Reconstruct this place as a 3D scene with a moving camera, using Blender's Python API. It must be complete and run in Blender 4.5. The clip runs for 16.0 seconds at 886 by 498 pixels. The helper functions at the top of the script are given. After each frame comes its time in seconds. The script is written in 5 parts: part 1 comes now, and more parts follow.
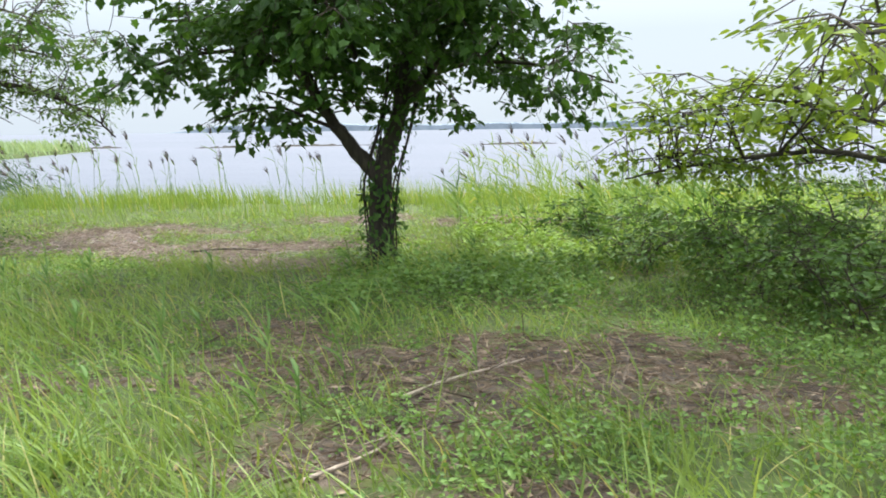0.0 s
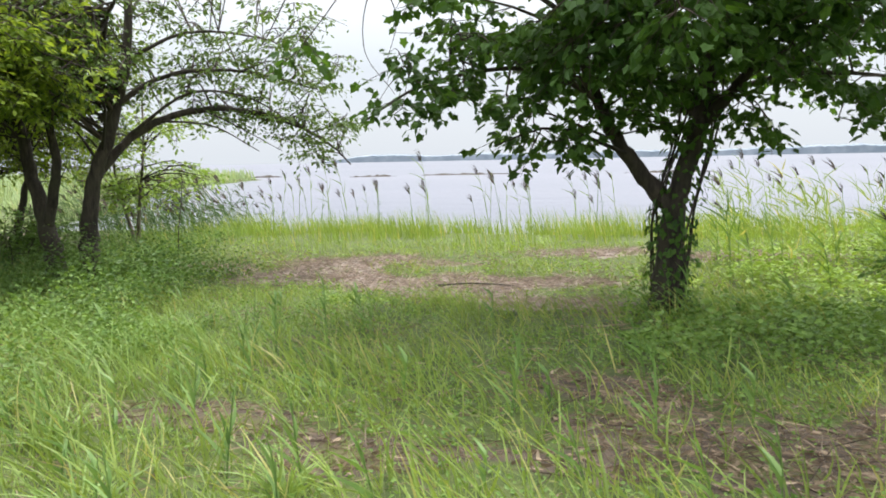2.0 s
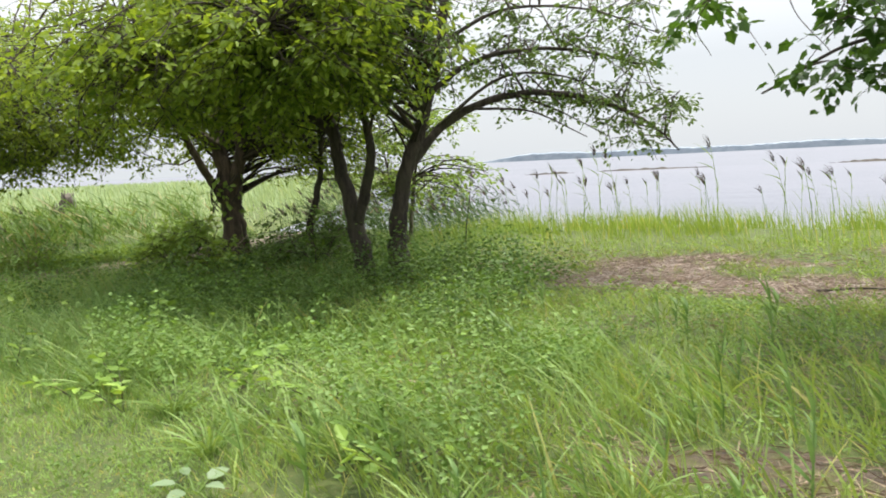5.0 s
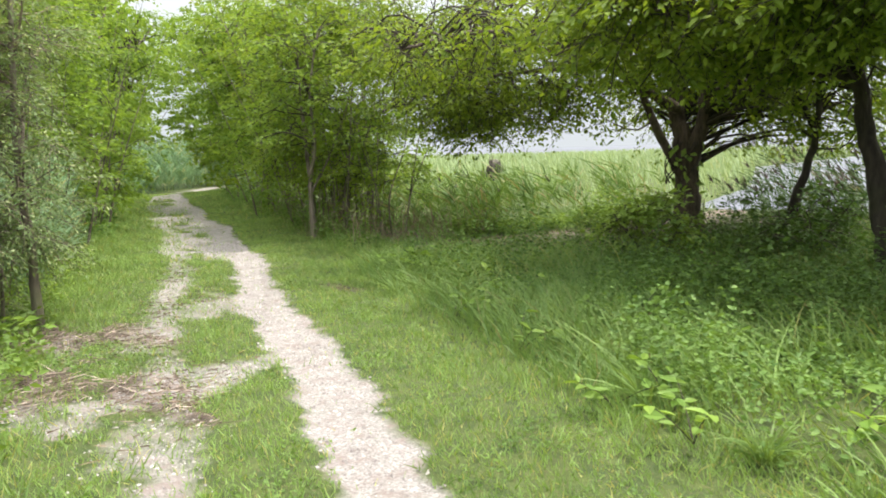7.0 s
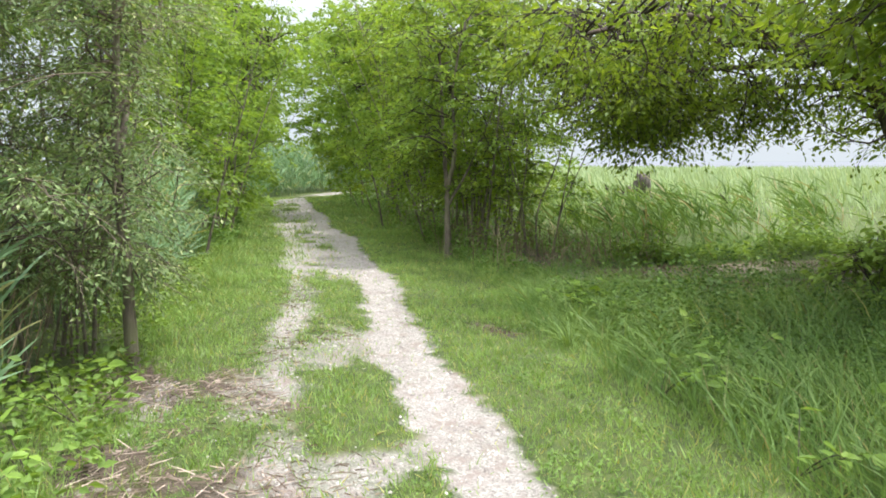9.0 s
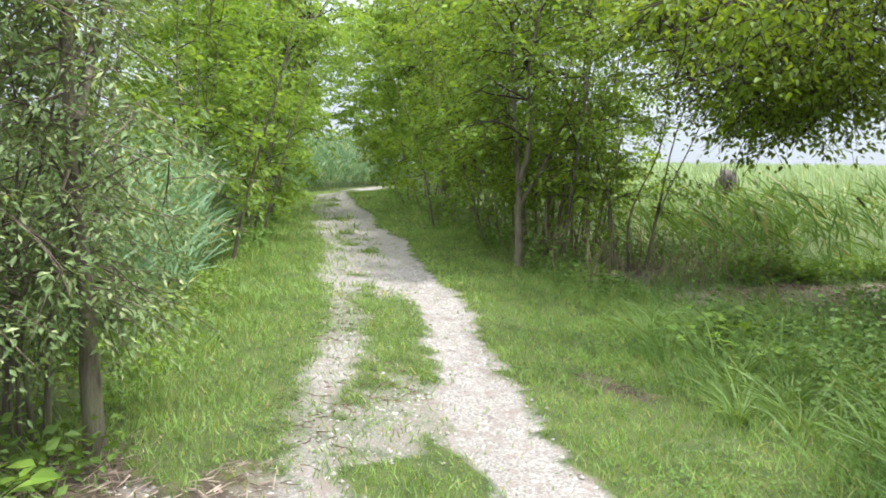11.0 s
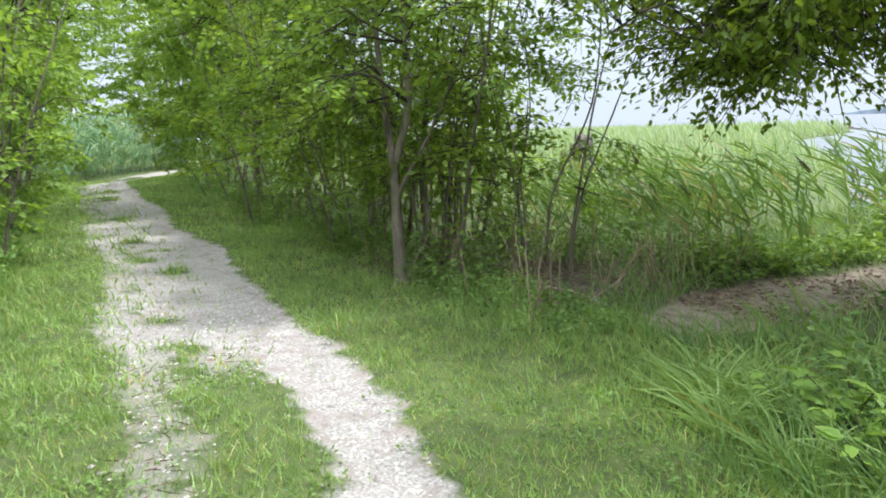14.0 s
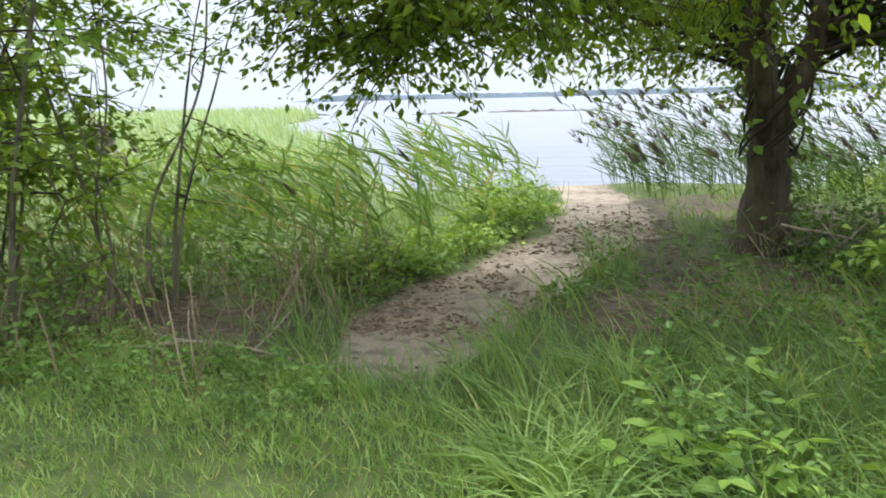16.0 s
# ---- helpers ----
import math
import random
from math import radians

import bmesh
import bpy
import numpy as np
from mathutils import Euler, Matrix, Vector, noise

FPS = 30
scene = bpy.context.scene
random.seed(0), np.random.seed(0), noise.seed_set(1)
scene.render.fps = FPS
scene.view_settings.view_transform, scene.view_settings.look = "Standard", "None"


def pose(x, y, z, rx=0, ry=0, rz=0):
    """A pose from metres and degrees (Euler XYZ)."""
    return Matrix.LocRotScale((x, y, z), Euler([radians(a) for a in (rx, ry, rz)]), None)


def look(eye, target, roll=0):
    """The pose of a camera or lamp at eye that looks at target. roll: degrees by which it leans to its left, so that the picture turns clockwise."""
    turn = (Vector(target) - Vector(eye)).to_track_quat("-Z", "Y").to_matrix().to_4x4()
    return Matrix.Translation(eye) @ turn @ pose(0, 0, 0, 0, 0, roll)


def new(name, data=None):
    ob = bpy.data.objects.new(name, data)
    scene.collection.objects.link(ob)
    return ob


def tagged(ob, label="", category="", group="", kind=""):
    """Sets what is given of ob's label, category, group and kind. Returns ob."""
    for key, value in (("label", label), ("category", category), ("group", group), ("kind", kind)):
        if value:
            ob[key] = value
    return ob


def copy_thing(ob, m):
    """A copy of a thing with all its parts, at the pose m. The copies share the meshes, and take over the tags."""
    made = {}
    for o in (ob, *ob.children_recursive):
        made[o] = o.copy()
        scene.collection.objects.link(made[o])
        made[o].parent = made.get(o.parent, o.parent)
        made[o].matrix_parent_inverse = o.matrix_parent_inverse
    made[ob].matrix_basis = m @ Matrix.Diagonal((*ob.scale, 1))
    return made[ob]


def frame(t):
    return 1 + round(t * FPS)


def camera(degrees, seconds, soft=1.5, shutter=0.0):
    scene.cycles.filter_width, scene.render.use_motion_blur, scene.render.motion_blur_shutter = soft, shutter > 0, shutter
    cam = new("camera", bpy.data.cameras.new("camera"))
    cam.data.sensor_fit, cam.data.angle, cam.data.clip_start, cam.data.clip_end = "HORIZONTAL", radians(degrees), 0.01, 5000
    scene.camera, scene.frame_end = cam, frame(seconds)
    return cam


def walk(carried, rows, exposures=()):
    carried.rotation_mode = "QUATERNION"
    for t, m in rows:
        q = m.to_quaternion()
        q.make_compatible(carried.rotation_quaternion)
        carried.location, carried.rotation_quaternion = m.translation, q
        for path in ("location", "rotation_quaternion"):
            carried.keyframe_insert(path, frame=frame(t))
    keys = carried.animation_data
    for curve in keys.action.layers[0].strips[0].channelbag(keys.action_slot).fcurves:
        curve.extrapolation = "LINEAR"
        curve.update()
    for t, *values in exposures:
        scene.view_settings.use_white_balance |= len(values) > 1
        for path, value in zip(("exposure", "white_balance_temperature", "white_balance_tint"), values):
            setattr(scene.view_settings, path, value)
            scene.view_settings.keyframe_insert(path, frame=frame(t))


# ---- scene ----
cam = camera(61.6, 16.0, 1.8, 0.1)
METRES, EYE, TILT, LEAN, TURN = 15.0, 1.605, 4.0, -0.2, 0.0
ROWS = [
    (0.0, 0.0, 0.0, 0.0, -0.21, -13.16, 0.91),
    (0.5, -0.0257, 0.0137, -0.0011, 4.2, -12.6, 1.47),
    (1.0, -0.0508, 0.0286, -0.0006, 7.7, -11.95, 1.67),
    (1.5, -0.0806, 0.0416, -0.0027, 9.72, -11.35, 1.82),
    (2.0, -0.1091, 0.0555, -0.0052, 10.08, -10.71, 2.0),
    (2.5, -0.137, 0.0621, -0.0056, 9.23, -10.33, 2.12),
    (3.0, -0.1638, 0.0656, -0.0055, 8.12, -10.18, 2.25),
    (5.5, -0.2961, 0.0947, -0.0127, 29.62, -10.11, 4.93),
    (6.0, -0.3239, 0.0968, -0.0125, 38.04, -9.96, 5.08),
    (6.5, -0.3537, 0.1055, -0.0147, 44.85, -9.84, 5.12),
    (7.0, -0.3846, 0.1134, -0.0146, 50.6, -9.86, 5.04),
    (7.5, -0.4123, 0.1199, -0.0138, 56.05, -9.51, 5.11),
    (8.0, -0.4409, 0.1297, -0.0145, 58.98, -8.77, 4.08),
    (10.5, -0.5944, 0.185, -0.0199, 60.21, -8.1, 3.3),
    (11.0, -0.6277, 0.1941, -0.022, 62.63, -8.67, 3.31),
    (11.5, -0.6609, 0.2047, -0.0239, 63.51, -9.55, 3.75),
    (12.0, -0.6959, 0.214, -0.0238, 63.18, -10.38, 4.28),
    (12.5, -0.7317, 0.2211, -0.0233, 61.72, -11.05, 4.77),
    (13.0, -0.7649, 0.2313, -0.0242, 59.12, -11.33, 5.01),
    (13.5, -0.7968, 0.2438, -0.0265, 53.63, -11.64, 4.92),
    (14.0, -0.8237, 0.2609, -0.0267, 46.59, -11.88, 4.93),
    (14.5, -0.8518, 0.2785, -0.0266, 38.69, -12.34, 4.77),
    (15.0, -0.8819, 0.2945, -0.0273, 29.28, -13.19, 4.27),
    (15.5, -0.9107, 0.3084, -0.029, 19.22, -14.03, 3.51),
    (16.0, -0.9384, 0.3185, -0.029, 7.92, -15.38, 2.08),
]
walk(cam, [(t, pose(0, 0, EYE, TILT, LEAN, TURN) @ pose(METRES * x, METRES * y, METRES * z, 90 + pitch, roll, yaw)) for t, x, y, z, yaw, pitch, roll in ROWS],
     [(0.0, 0.61, 6250, 9), (1.5, 0.58, 6600, 12), (3.0, 0.57, 6600, 12), (6.0, 0.55, 6900, 11), (8.0, 0.58, 6600, 10), (11.0, 0.65, 6350, 9), (13.0, 0.70, 6080, 9), (15.0, 0.76, 6080, 9), (16.0, 0.86, 6250, 10)])

# ---------------------------------------------------------------- world, sun
SUN_EL, SUN_AZ = 69.0, 30.0   # elevation; compass angle clockwise from +y
world = bpy.data.worlds.new("sky")
scene.world = world
world.use_nodes = True
wt = world.node_tree
for n in list(wt.nodes):
    wt.nodes.remove(n)
w_out = wt.nodes.new("ShaderNodeOutputWorld")
w_bg = wt.nodes.new("ShaderNodeBackground")
w_sky = wt.nodes.new("ShaderNodeTexSky")
w_sky.sky_type = "NISHITA"
w_sky.sun_disc = False
w_sky.sun_elevation, w_sky.sun_rotation = radians(SUN_EL), radians(SUN_AZ)
w_sky.air_density, w_sky.dust_density = 1.0, 3.0
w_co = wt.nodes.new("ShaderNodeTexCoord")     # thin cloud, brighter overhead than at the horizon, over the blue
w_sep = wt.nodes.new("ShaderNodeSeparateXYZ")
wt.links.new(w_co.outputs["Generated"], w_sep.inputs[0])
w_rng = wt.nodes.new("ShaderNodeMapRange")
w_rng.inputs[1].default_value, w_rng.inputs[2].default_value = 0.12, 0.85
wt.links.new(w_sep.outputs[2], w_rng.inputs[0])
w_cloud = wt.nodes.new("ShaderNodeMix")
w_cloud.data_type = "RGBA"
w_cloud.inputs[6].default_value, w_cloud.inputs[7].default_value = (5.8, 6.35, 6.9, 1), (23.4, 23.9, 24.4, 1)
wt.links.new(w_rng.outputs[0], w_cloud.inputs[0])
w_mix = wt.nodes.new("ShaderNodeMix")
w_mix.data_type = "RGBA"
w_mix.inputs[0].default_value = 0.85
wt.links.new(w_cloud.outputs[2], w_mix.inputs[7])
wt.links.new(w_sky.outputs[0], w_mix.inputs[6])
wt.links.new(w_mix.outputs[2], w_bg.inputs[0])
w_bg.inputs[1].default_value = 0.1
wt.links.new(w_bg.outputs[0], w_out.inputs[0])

sun_data = bpy.data.lights.new("sun", "SUN")
sun_data.energy, sun_data.angle, sun_data.color = 3.6, radians(4), (1.0, 0.97, 0.92)
sun = new("sun", sun_data)
a, e = radians(SUN_AZ), radians(SUN_EL)
sun.matrix_world = look((math.sin(a) * math.cos(e) * 60, math.cos(a) * math.cos(e) * 60, math.sin(e) * 60), (0, 0, 0))

rng = np.random.default_rng(7)


# ---------------------------------------------------------------- materials
def node_mat(name):
    m = bpy.data.materials.new(name)
    m.use_nodes = True
    t = m.node_tree
    b = t.nodes["Principled BSDF"]
    return m, t, b


def mixrgb(t, fac, c1, c2, mode="MIX"):
    n = t.nodes.new("ShaderNodeMix")
    n.data_type, n.blend_type = "RGBA", mode
    for sock, v in ((n.inputs[0], fac), (n.inputs[6], c1), (n.inputs[7], c2)):
        if isinstance(v, (tuple, list)):
            sock.default_value = (*v, 1) if len(v) == 3 else v
        elif isinstance(v, (int, float)):
            sock.default_value = v
        else:
            t.links.new(v, sock)
    return n.outputs[2]


def ramp(t, fac, lo, hi):
    n = t.nodes.new("ShaderNodeMapRange")
    t.links.new(fac, n.inputs[0])
    n.inputs[1].default_value, n.inputs[2].default_value = lo, hi
    return n.outputs[0]


def noise_tex(t, scale, detail=4.0, rough=0.6, stretch=None):
    co = t.nodes.new("ShaderNodeNewGeometry").outputs["Position"]
    if stretch:
        mp = t.nodes.new("ShaderNodeMapping")
        mp.inputs[3].default_value = stretch
        t.links.new(co, mp.inputs[0])
        co = mp.outputs[0]
    n = t.nodes.new("ShaderNodeTexNoise")
    n.inputs["Scale"].default_value, n.inputs["Detail"].default_value, n.inputs["Roughness"].default_value = scale, detail, rough
    t.links.new(co, n.inputs["Vector"])
    return n.outputs[0]


def add_bump(t, b, h, dist, strength=0.6):
    n = t.nodes.new("ShaderNodeBump")
    n.inputs["Strength"].default_value, n.inputs["Distance"].default_value = strength, dist
    t.links.new(h, n.inputs["Height"])
    t.links.new(n.outputs[0], b.inputs["Normal"])


def leaf_mat(name, dark, light, old=None, trans=0.4, rough=0.5, patch=0.6, per_object=False, dry=0.1):
    """Leaf or blade: each piece has its own green between dark and light, with drifts over metres; light comes through."""
    m, t, b = node_mat(name)
    isl = t.nodes.new("ShaderNodeObjectInfo").outputs["Random"] if per_object else t.nodes.new("ShaderNodeNewGeometry").outputs["Random Per Island"]
    big = ramp(t, noise_tex(t, patch, 2.0), 0.3, 0.7)
    clump = ramp(t, noise_tex(t, 2.6, 3.0, 0.55), 0.32, 0.68)
    pick = t.nodes.new("ShaderNodeMath")
    pick.operation = "MULTIPLY_ADD"
    t.links.new(isl, pick.inputs[0])
    pick.inputs[1].default_value = 0.5
    half = t.nodes.new("ShaderNodeMath")
    half.operation = "MULTIPLY"
    t.links.new(clump, half.inputs[0])
    half.inputs[1].default_value = 0.5
    t.links.new(half.outputs[0], pick.inputs[2])
    c = mixrgb(t, pick.outputs[0], dark, light)
    c2 = mixrgb(t, pick.outputs[0], [v * 0.72 for v in dark], [v * 0.9 for v in light])
    c = mixrgb(t, big, c2, c)
    if old:
        c = mixrgb(t, ramp(t, isl, 1 - dry, 1.03 - dry), c, old)
    t.links.new(c, b.inputs["Base Color"])
    b.inputs["Roughness"].default_value = rough
    b.inputs["Specular IOR Level"].default_value = 0.35
    tr = t.nodes.new("ShaderNodeBsdfTranslucent")
    warm = mixrgb(t, 1.0, c, (1.25, 1.15, 0.55), "MULTIPLY")
    t.links.new(warm, tr.inputs[0])
    mx = t.nodes.new("ShaderNodeMixShader")
    mx.inputs[0].default_value = trans
    t.links.new(b.outputs[0], mx.inputs[1])
    t.links.new(tr.outputs[0], mx.inputs[2])
    t.links.new(mx.outputs[0], t.nodes["Material Output"].inputs[0])
    return m


def bark_mat(name, dark, light):
    m, t, b = node_mat(name)
    n1 = noise_tex(t, 14, 5, 0.65, (1, 1, 0.22))
    n2 = noise_tex(t, 2.2, 3, 0.6)
    c = mixrgb(t, ramp(t, n1, 0.35, 0.65), dark, light)
    c = mixrgb(t, ramp(t, n2, 0.5, 0.75), c, [light[0] * 0.8, light[1] * 0.95, light[2] * 0.7])
    t.links.new(c, b.inputs["Base Color"])
    b.inputs["Roughness"].default_value = 0.9
    add_bump(t, b, n1, 0.03, 0.9)
    return m


def stem_mat(name, dark, light, rough=0.8):
    m, t, b = node_mat(name)
    isl = t.nodes.new("ShaderNodeNewGeometry").outputs["Random Per Island"]
    c = mixrgb(t, isl, dark, light)
    c = mixrgb(t, ramp(t, noise_tex(t, 9, 3), 0.35, 0.7), c, [v * 0.6 for v in dark])
    t.links.new(c, b.inputs["Base Color"])
    b.inputs["Roughness"].default_value = rough
    return m


M_LAWN = leaf_mat("short_grass", (0.150, 0.262, 0.070), (0.365, 0.525, 0.160), (0.44, 0.43, 0.16), 0.35)
M_MEADOW = leaf_mat("meadow_grass", (0.130, 0.211, 0.048), (0.323, 0.435, 0.110), (0.389, 0.378, 0.144), 0.4, dry=0.1)
M_GROVE = leaf_mat("grove_grass", (0.095, 0.190, 0.050), (0.265, 0.415, 0.135), (0.33, 0.30, 0.15), 0.4, dry=0.06)
M_SHORE = leaf_mat("shore_grass", (0.162, 0.259, 0.052), (0.324, 0.449, 0.103), (0.454, 0.439, 0.162), 0.45)
# marsh green paled to put distance haze into the colour
M_MARSH_HAZED = leaf_mat("marsh_reed_hazed", (0.26, 0.36, 0.18), (0.40, 0.51, 0.28), (0.44, 0.46, 0.28), 0.35, patch=0.12, dry=0.05)
# reed green darkened to paint in the backlight from the bright lake
M_REED_BACKLIT = leaf_mat("reed_leaf_backlit", (0.040, 0.085, 0.026), (0.105, 0.190, 0.052), (0.26, 0.24, 0.11), 0.3, dry=0.06)
M_REED2 = leaf_mat("reed_leaf_light", (0.130, 0.237, 0.058), (0.325, 0.463, 0.130), (0.36, 0.32, 0.16), 0.4)
M_REED3 = leaf_mat("bramble_shade_leaf", (0.09, 0.18, 0.035), (0.25, 0.38, 0.08), None, 0.4)
M_REED4 = leaf_mat("reed_leaf_mid", (0.080, 0.165, 0.043), (0.245, 0.375, 0.105), (0.34, 0.31, 0.16), 0.4)
M_REEDBLUE = leaf_mat("reed_leaf_grey", (0.129, 0.241, 0.126), (0.292, 0.457, 0.252), (0.432, 0.439, 0.198), 0.35)
M_PLUME = stem_mat("reed_plume", (0.06, 0.045, 0.035), (0.17, 0.12, 0.085))
M_DRY = stem_mat("dry_reed", (0.22, 0.16, 0.10), (0.46, 0.36, 0.25))
M_LITTER = stem_mat("dry_litter", (0.15, 0.10, 0.07), (0.42, 0.32, 0.22))
M_STRAW = stem_mat("pale_straw", (0.33, 0.25, 0.20), (0.62, 0.51, 0.43))
M_WEED = leaf_mat("weed_leaf", (0.070, 0.155, 0.032), (0.235, 0.375, 0.090), None, 0.38)
M_TUSSOCK = leaf_mat("tussock_grass", (0.125, 0.228, 0.055), (0.310, 0.440, 0.140), None, 0.35)
M_BRAMBLE = leaf_mat("bramble_leaf", (0.143, 0.261, 0.047), (0.330, 0.470, 0.095), None, 0.4)
M_SHORE_OB = leaf_mat("single_reed_leaf", (0.16, 0.26, 0.06), (0.31, 0.43, 0.12), None, 0.4, per_object=True)
M_REED_OB = leaf_mat("shoot_leaf", (0.090, 0.180, 0.050), (0.220, 0.360, 0.100), None, 0.4, per_object=True)
M_BRAMBLE_OB = leaf_mat("bramble_spray_leaf", (0.14, 0.27, 0.045), (0.32, 0.47, 0.09), None, 0.4, per_object=True)
M_MAPLE = leaf_mat("maple_leaf", (0.025, 0.074, 0.013), (0.092, 0.188, 0.035), None, 0.43)
M_ELDER = leaf_mat("box_elder_leaf", (0.090, 0.172, 0.023), (0.300, 0.405, 0.057), None, 0.52)
M_HEDGE = leaf_mat("hedge_leaf", (0.110, 0.212, 0.037), (0.315, 0.460, 0.092), None, 0.55)
M_LEAN = leaf_mat("leaning_tree_leaf", (0.048, 0.105, 0.024), (0.165, 0.265, 0.058), None, 0.4)
# leaf green with the shade under trees painted into it
M_SHADED_LEAF = leaf_mat("shaded_leaf", (0.040, 0.098, 0.022), (0.145, 0.255, 0.052), None, 0.38)
M_DOCK = leaf_mat("dock_leaf", (0.15, 0.23, 0.12), (0.26, 0.36, 0.20), None, 0.3)
M_OLIVE = leaf_mat("silver_leaf", (0.098, 0.170, 0.060), (0.305, 0.405, 0.180), (0.44, 0.50, 0.27), 0.36, dry=0.1)
M_BARK = bark_mat("dark_bark", (0.018, 0.014, 0.011), (0.065, 0.052, 0.040))
M_BARKRED = bark_mat("brown_bark", (0.035, 0.024, 0.018), (0.13, 0.095, 0.072))
M_BARKGREY = bark_mat("grey_bark", (0.075, 0.060, 0.047), (0.24, 0.20, 0.16))
M_TWIG = stem_mat("twig", (0.03, 0.022, 0.016), (0.10, 0.075, 0.055))
M_TWIG2 = stem_mat("fallen_twig", (0.09, 0.065, 0.05), (0.30, 0.24, 0.18))
M_DEAD = bark_mat("dead_wood", (0.16, 0.12, 0.09), (0.40, 0.33, 0.26))
M_DEAD2 = bark_mat("weathered_wood", (0.06, 0.05, 0.045), (0.20, 0.17, 0.15))
M_STONE = stem_mat("limestone_chip", (0.32, 0.285, 0.27), (0.62, 0.59, 0.56), 0.9)


def ground_mat():
    m, t, b = node_mat("ground")
    at = t.nodes.new("ShaderNodeAttribute")
    at.attribute_name = "cover"
    sep = t.nodes.new("ShaderNodeSeparateColor")
    t.links.new(at.outputs["Color"], sep.inputs[0])
    fine, mid, big = noise_tex(t, 60, 5, 0.7), noise_tex(t, 7, 4, 0.65), noise_tex(t, 0.8, 3)
    grass = mixrgb(t, ramp(t, mid, 0.35, 0.65), (0.045, 0.075, 0.016), (0.10, 0.135, 0.030))
    grass = mixrgb(t, ramp(t, fine, 0.55, 0.7), grass, (0.20, 0.16, 0.085))
    grav = mixrgb(t, ramp(t, fine, 0.34, 0.64), (0.17, 0.148, 0.14), (0.49, 0.46, 0.445))
    grav = mixrgb(t, ramp(t, mid, 0.47, 0.66), grav, (0.27, 0.222, 0.205))
    sand = mixrgb(t, ramp(t, fine, 0.35, 0.65), (0.19, 0.152, 0.115), (0.38, 0.315, 0.25))
    sand = mixrgb(t, ramp(t, mid, 0.48, 0.66), sand, (0.13, 0.095, 0.07))
    bare = mixrgb(t, ramp(t, fine, 0.35, 0.65), (0.034, 0.025, 0.019), (0.115, 0.086, 0.063))
    bare = mixrgb(t, ramp(t, mid, 0.45, 0.7), bare, (0.155, 0.118, 0.088))
    bare = mixrgb(t, ramp(t, noise_tex(t, 2.1, 4), 0.52, 0.62), bare, (0.10, 0.11, 0.03))

    def edge(sock):   # breaks the border of a patch up by the grain
        n = t.nodes.new("ShaderNodeMath")
        n.operation = "ADD"
        t.links.new(sock, n.inputs[0])
        k = t.nodes.new("ShaderNodeMath")
        k.operation = "MULTIPLY_ADD"
        t.links.new(mid, k.inputs[0])
        k.inputs[1].default_value, k.inputs[2].default_value = 0.9, -0.45
        t.links.new(k.outputs[0], n.inputs[1])
        return ramp(t, n.outputs[0], 0.3, 0.75)
    c = mixrgb(t, edge(sep.outputs[2]), grass, bare)
    c = mixrgb(t, edge(sep.outputs[1]), c, sand)
    c = mixrgb(t, edge(sep.outputs[0]), c, grav)
    c = mixrgb(t, ramp(t, big, 0.3, 0.7), c, mixrgb(t, 1.0, c, (0.82, 0.84, 0.8), "MULTIPLY"))
    t.links.new(c, b.inputs["Base Color"])
    b.inputs["Roughness"].default_value = 0.95
    add_bump(t, b, fine, 0.02, 0.8)
    return m


def water_mat():
    m, t, b = node_mat("lake_water")
    n = noise_tex(t, 0.55, 6, 0.62, (0.35, 1, 1))
    n2 = noise_tex(t, 0.02, 3, 0.5, (0.2, 1, 1))
    c = mixrgb(t, ramp(t, n2, 0.35, 0.65), (0.095, 0.105, 0.135), (0.15, 0.155, 0.19))
    t.links.new(c, b.inputs["Base Color"])
    b.inputs["Roughness"].default_value = 0.3
    b.inputs["IOR"].default_value = 1.333
    add_bump(t, b, n, 0.25, 0.5)
    return m


M_GROUND, M_WATER = ground_mat(), water_mat()


# ---------------------------------------------------------------- plan of the ground
_lat = np.random.default_rng(3).random((128, 128))


def vn(x, y, s=1.0, k=0):
    """Smooth value noise 0..1 with cells s metres wide."""
    x, y = np.asarray(x, float) / s + 17.3 * k + 400, np.asarray(y, float) / s + 9.1 * k + 400
    i, j = np.floor(x).astype(int), np.floor(y).astype(int)
    u, v = x - i, y - j
    u, v = u * u * (3 - 2 * u), v * v * (3 - 2 * v)
    L = lambda p, q: _lat[p % 128, q % 128]
    return (L(i, j) * (1 - u) + L(i + 1, j) * u) * (1 - v) + (L(i, j + 1) * (1 - u) + L(i + 1, j + 1) * u) * v


def step(v, lo, hi):
    f = np.clip((v - lo) / (hi - lo), 0, 1)
    return f * f * (3 - 2 * f)


def track_edge(x):
    """y of the lake-side edge of the gravel track at x."""
    x = np.asarray(x, float)
    far = np.maximum(0, -34.0 - x)
    return 3.6 + (-8.1 - x) * 0.365 - 0.072 * np.maximum(0, -18.5 - x) + 0.07 * np.sin(x * 1.1) + 0.06 * far ** 2


def off_track(x, y):
    return y - track_edge(x)


def shore_y(x):
    """y of the waterline: a straight beach, and a reed marsh that runs out to a spit."""
    x = np.asarray(x, float)
    beach = 18.6 + 0.5 * np.sin(x * 0.35) + 0.3 * np.sin(x * 0.9)
    return np.where(x > -17, beach, np.interp(-x, [17, 21, 33, 37, 38.5], [18.6, 30, 53, 76, 84]))


def sand_line(y):
    """x of the middle of the sandy way at y."""
    return np.interp(y, [8.4, 9.5, 10.05, 11.2, 12.45, 13.4, 15.3, 19], [-14.98, -14.93, -14.69, -14.19, -13.58, -13.43, -13.58, -13.9])


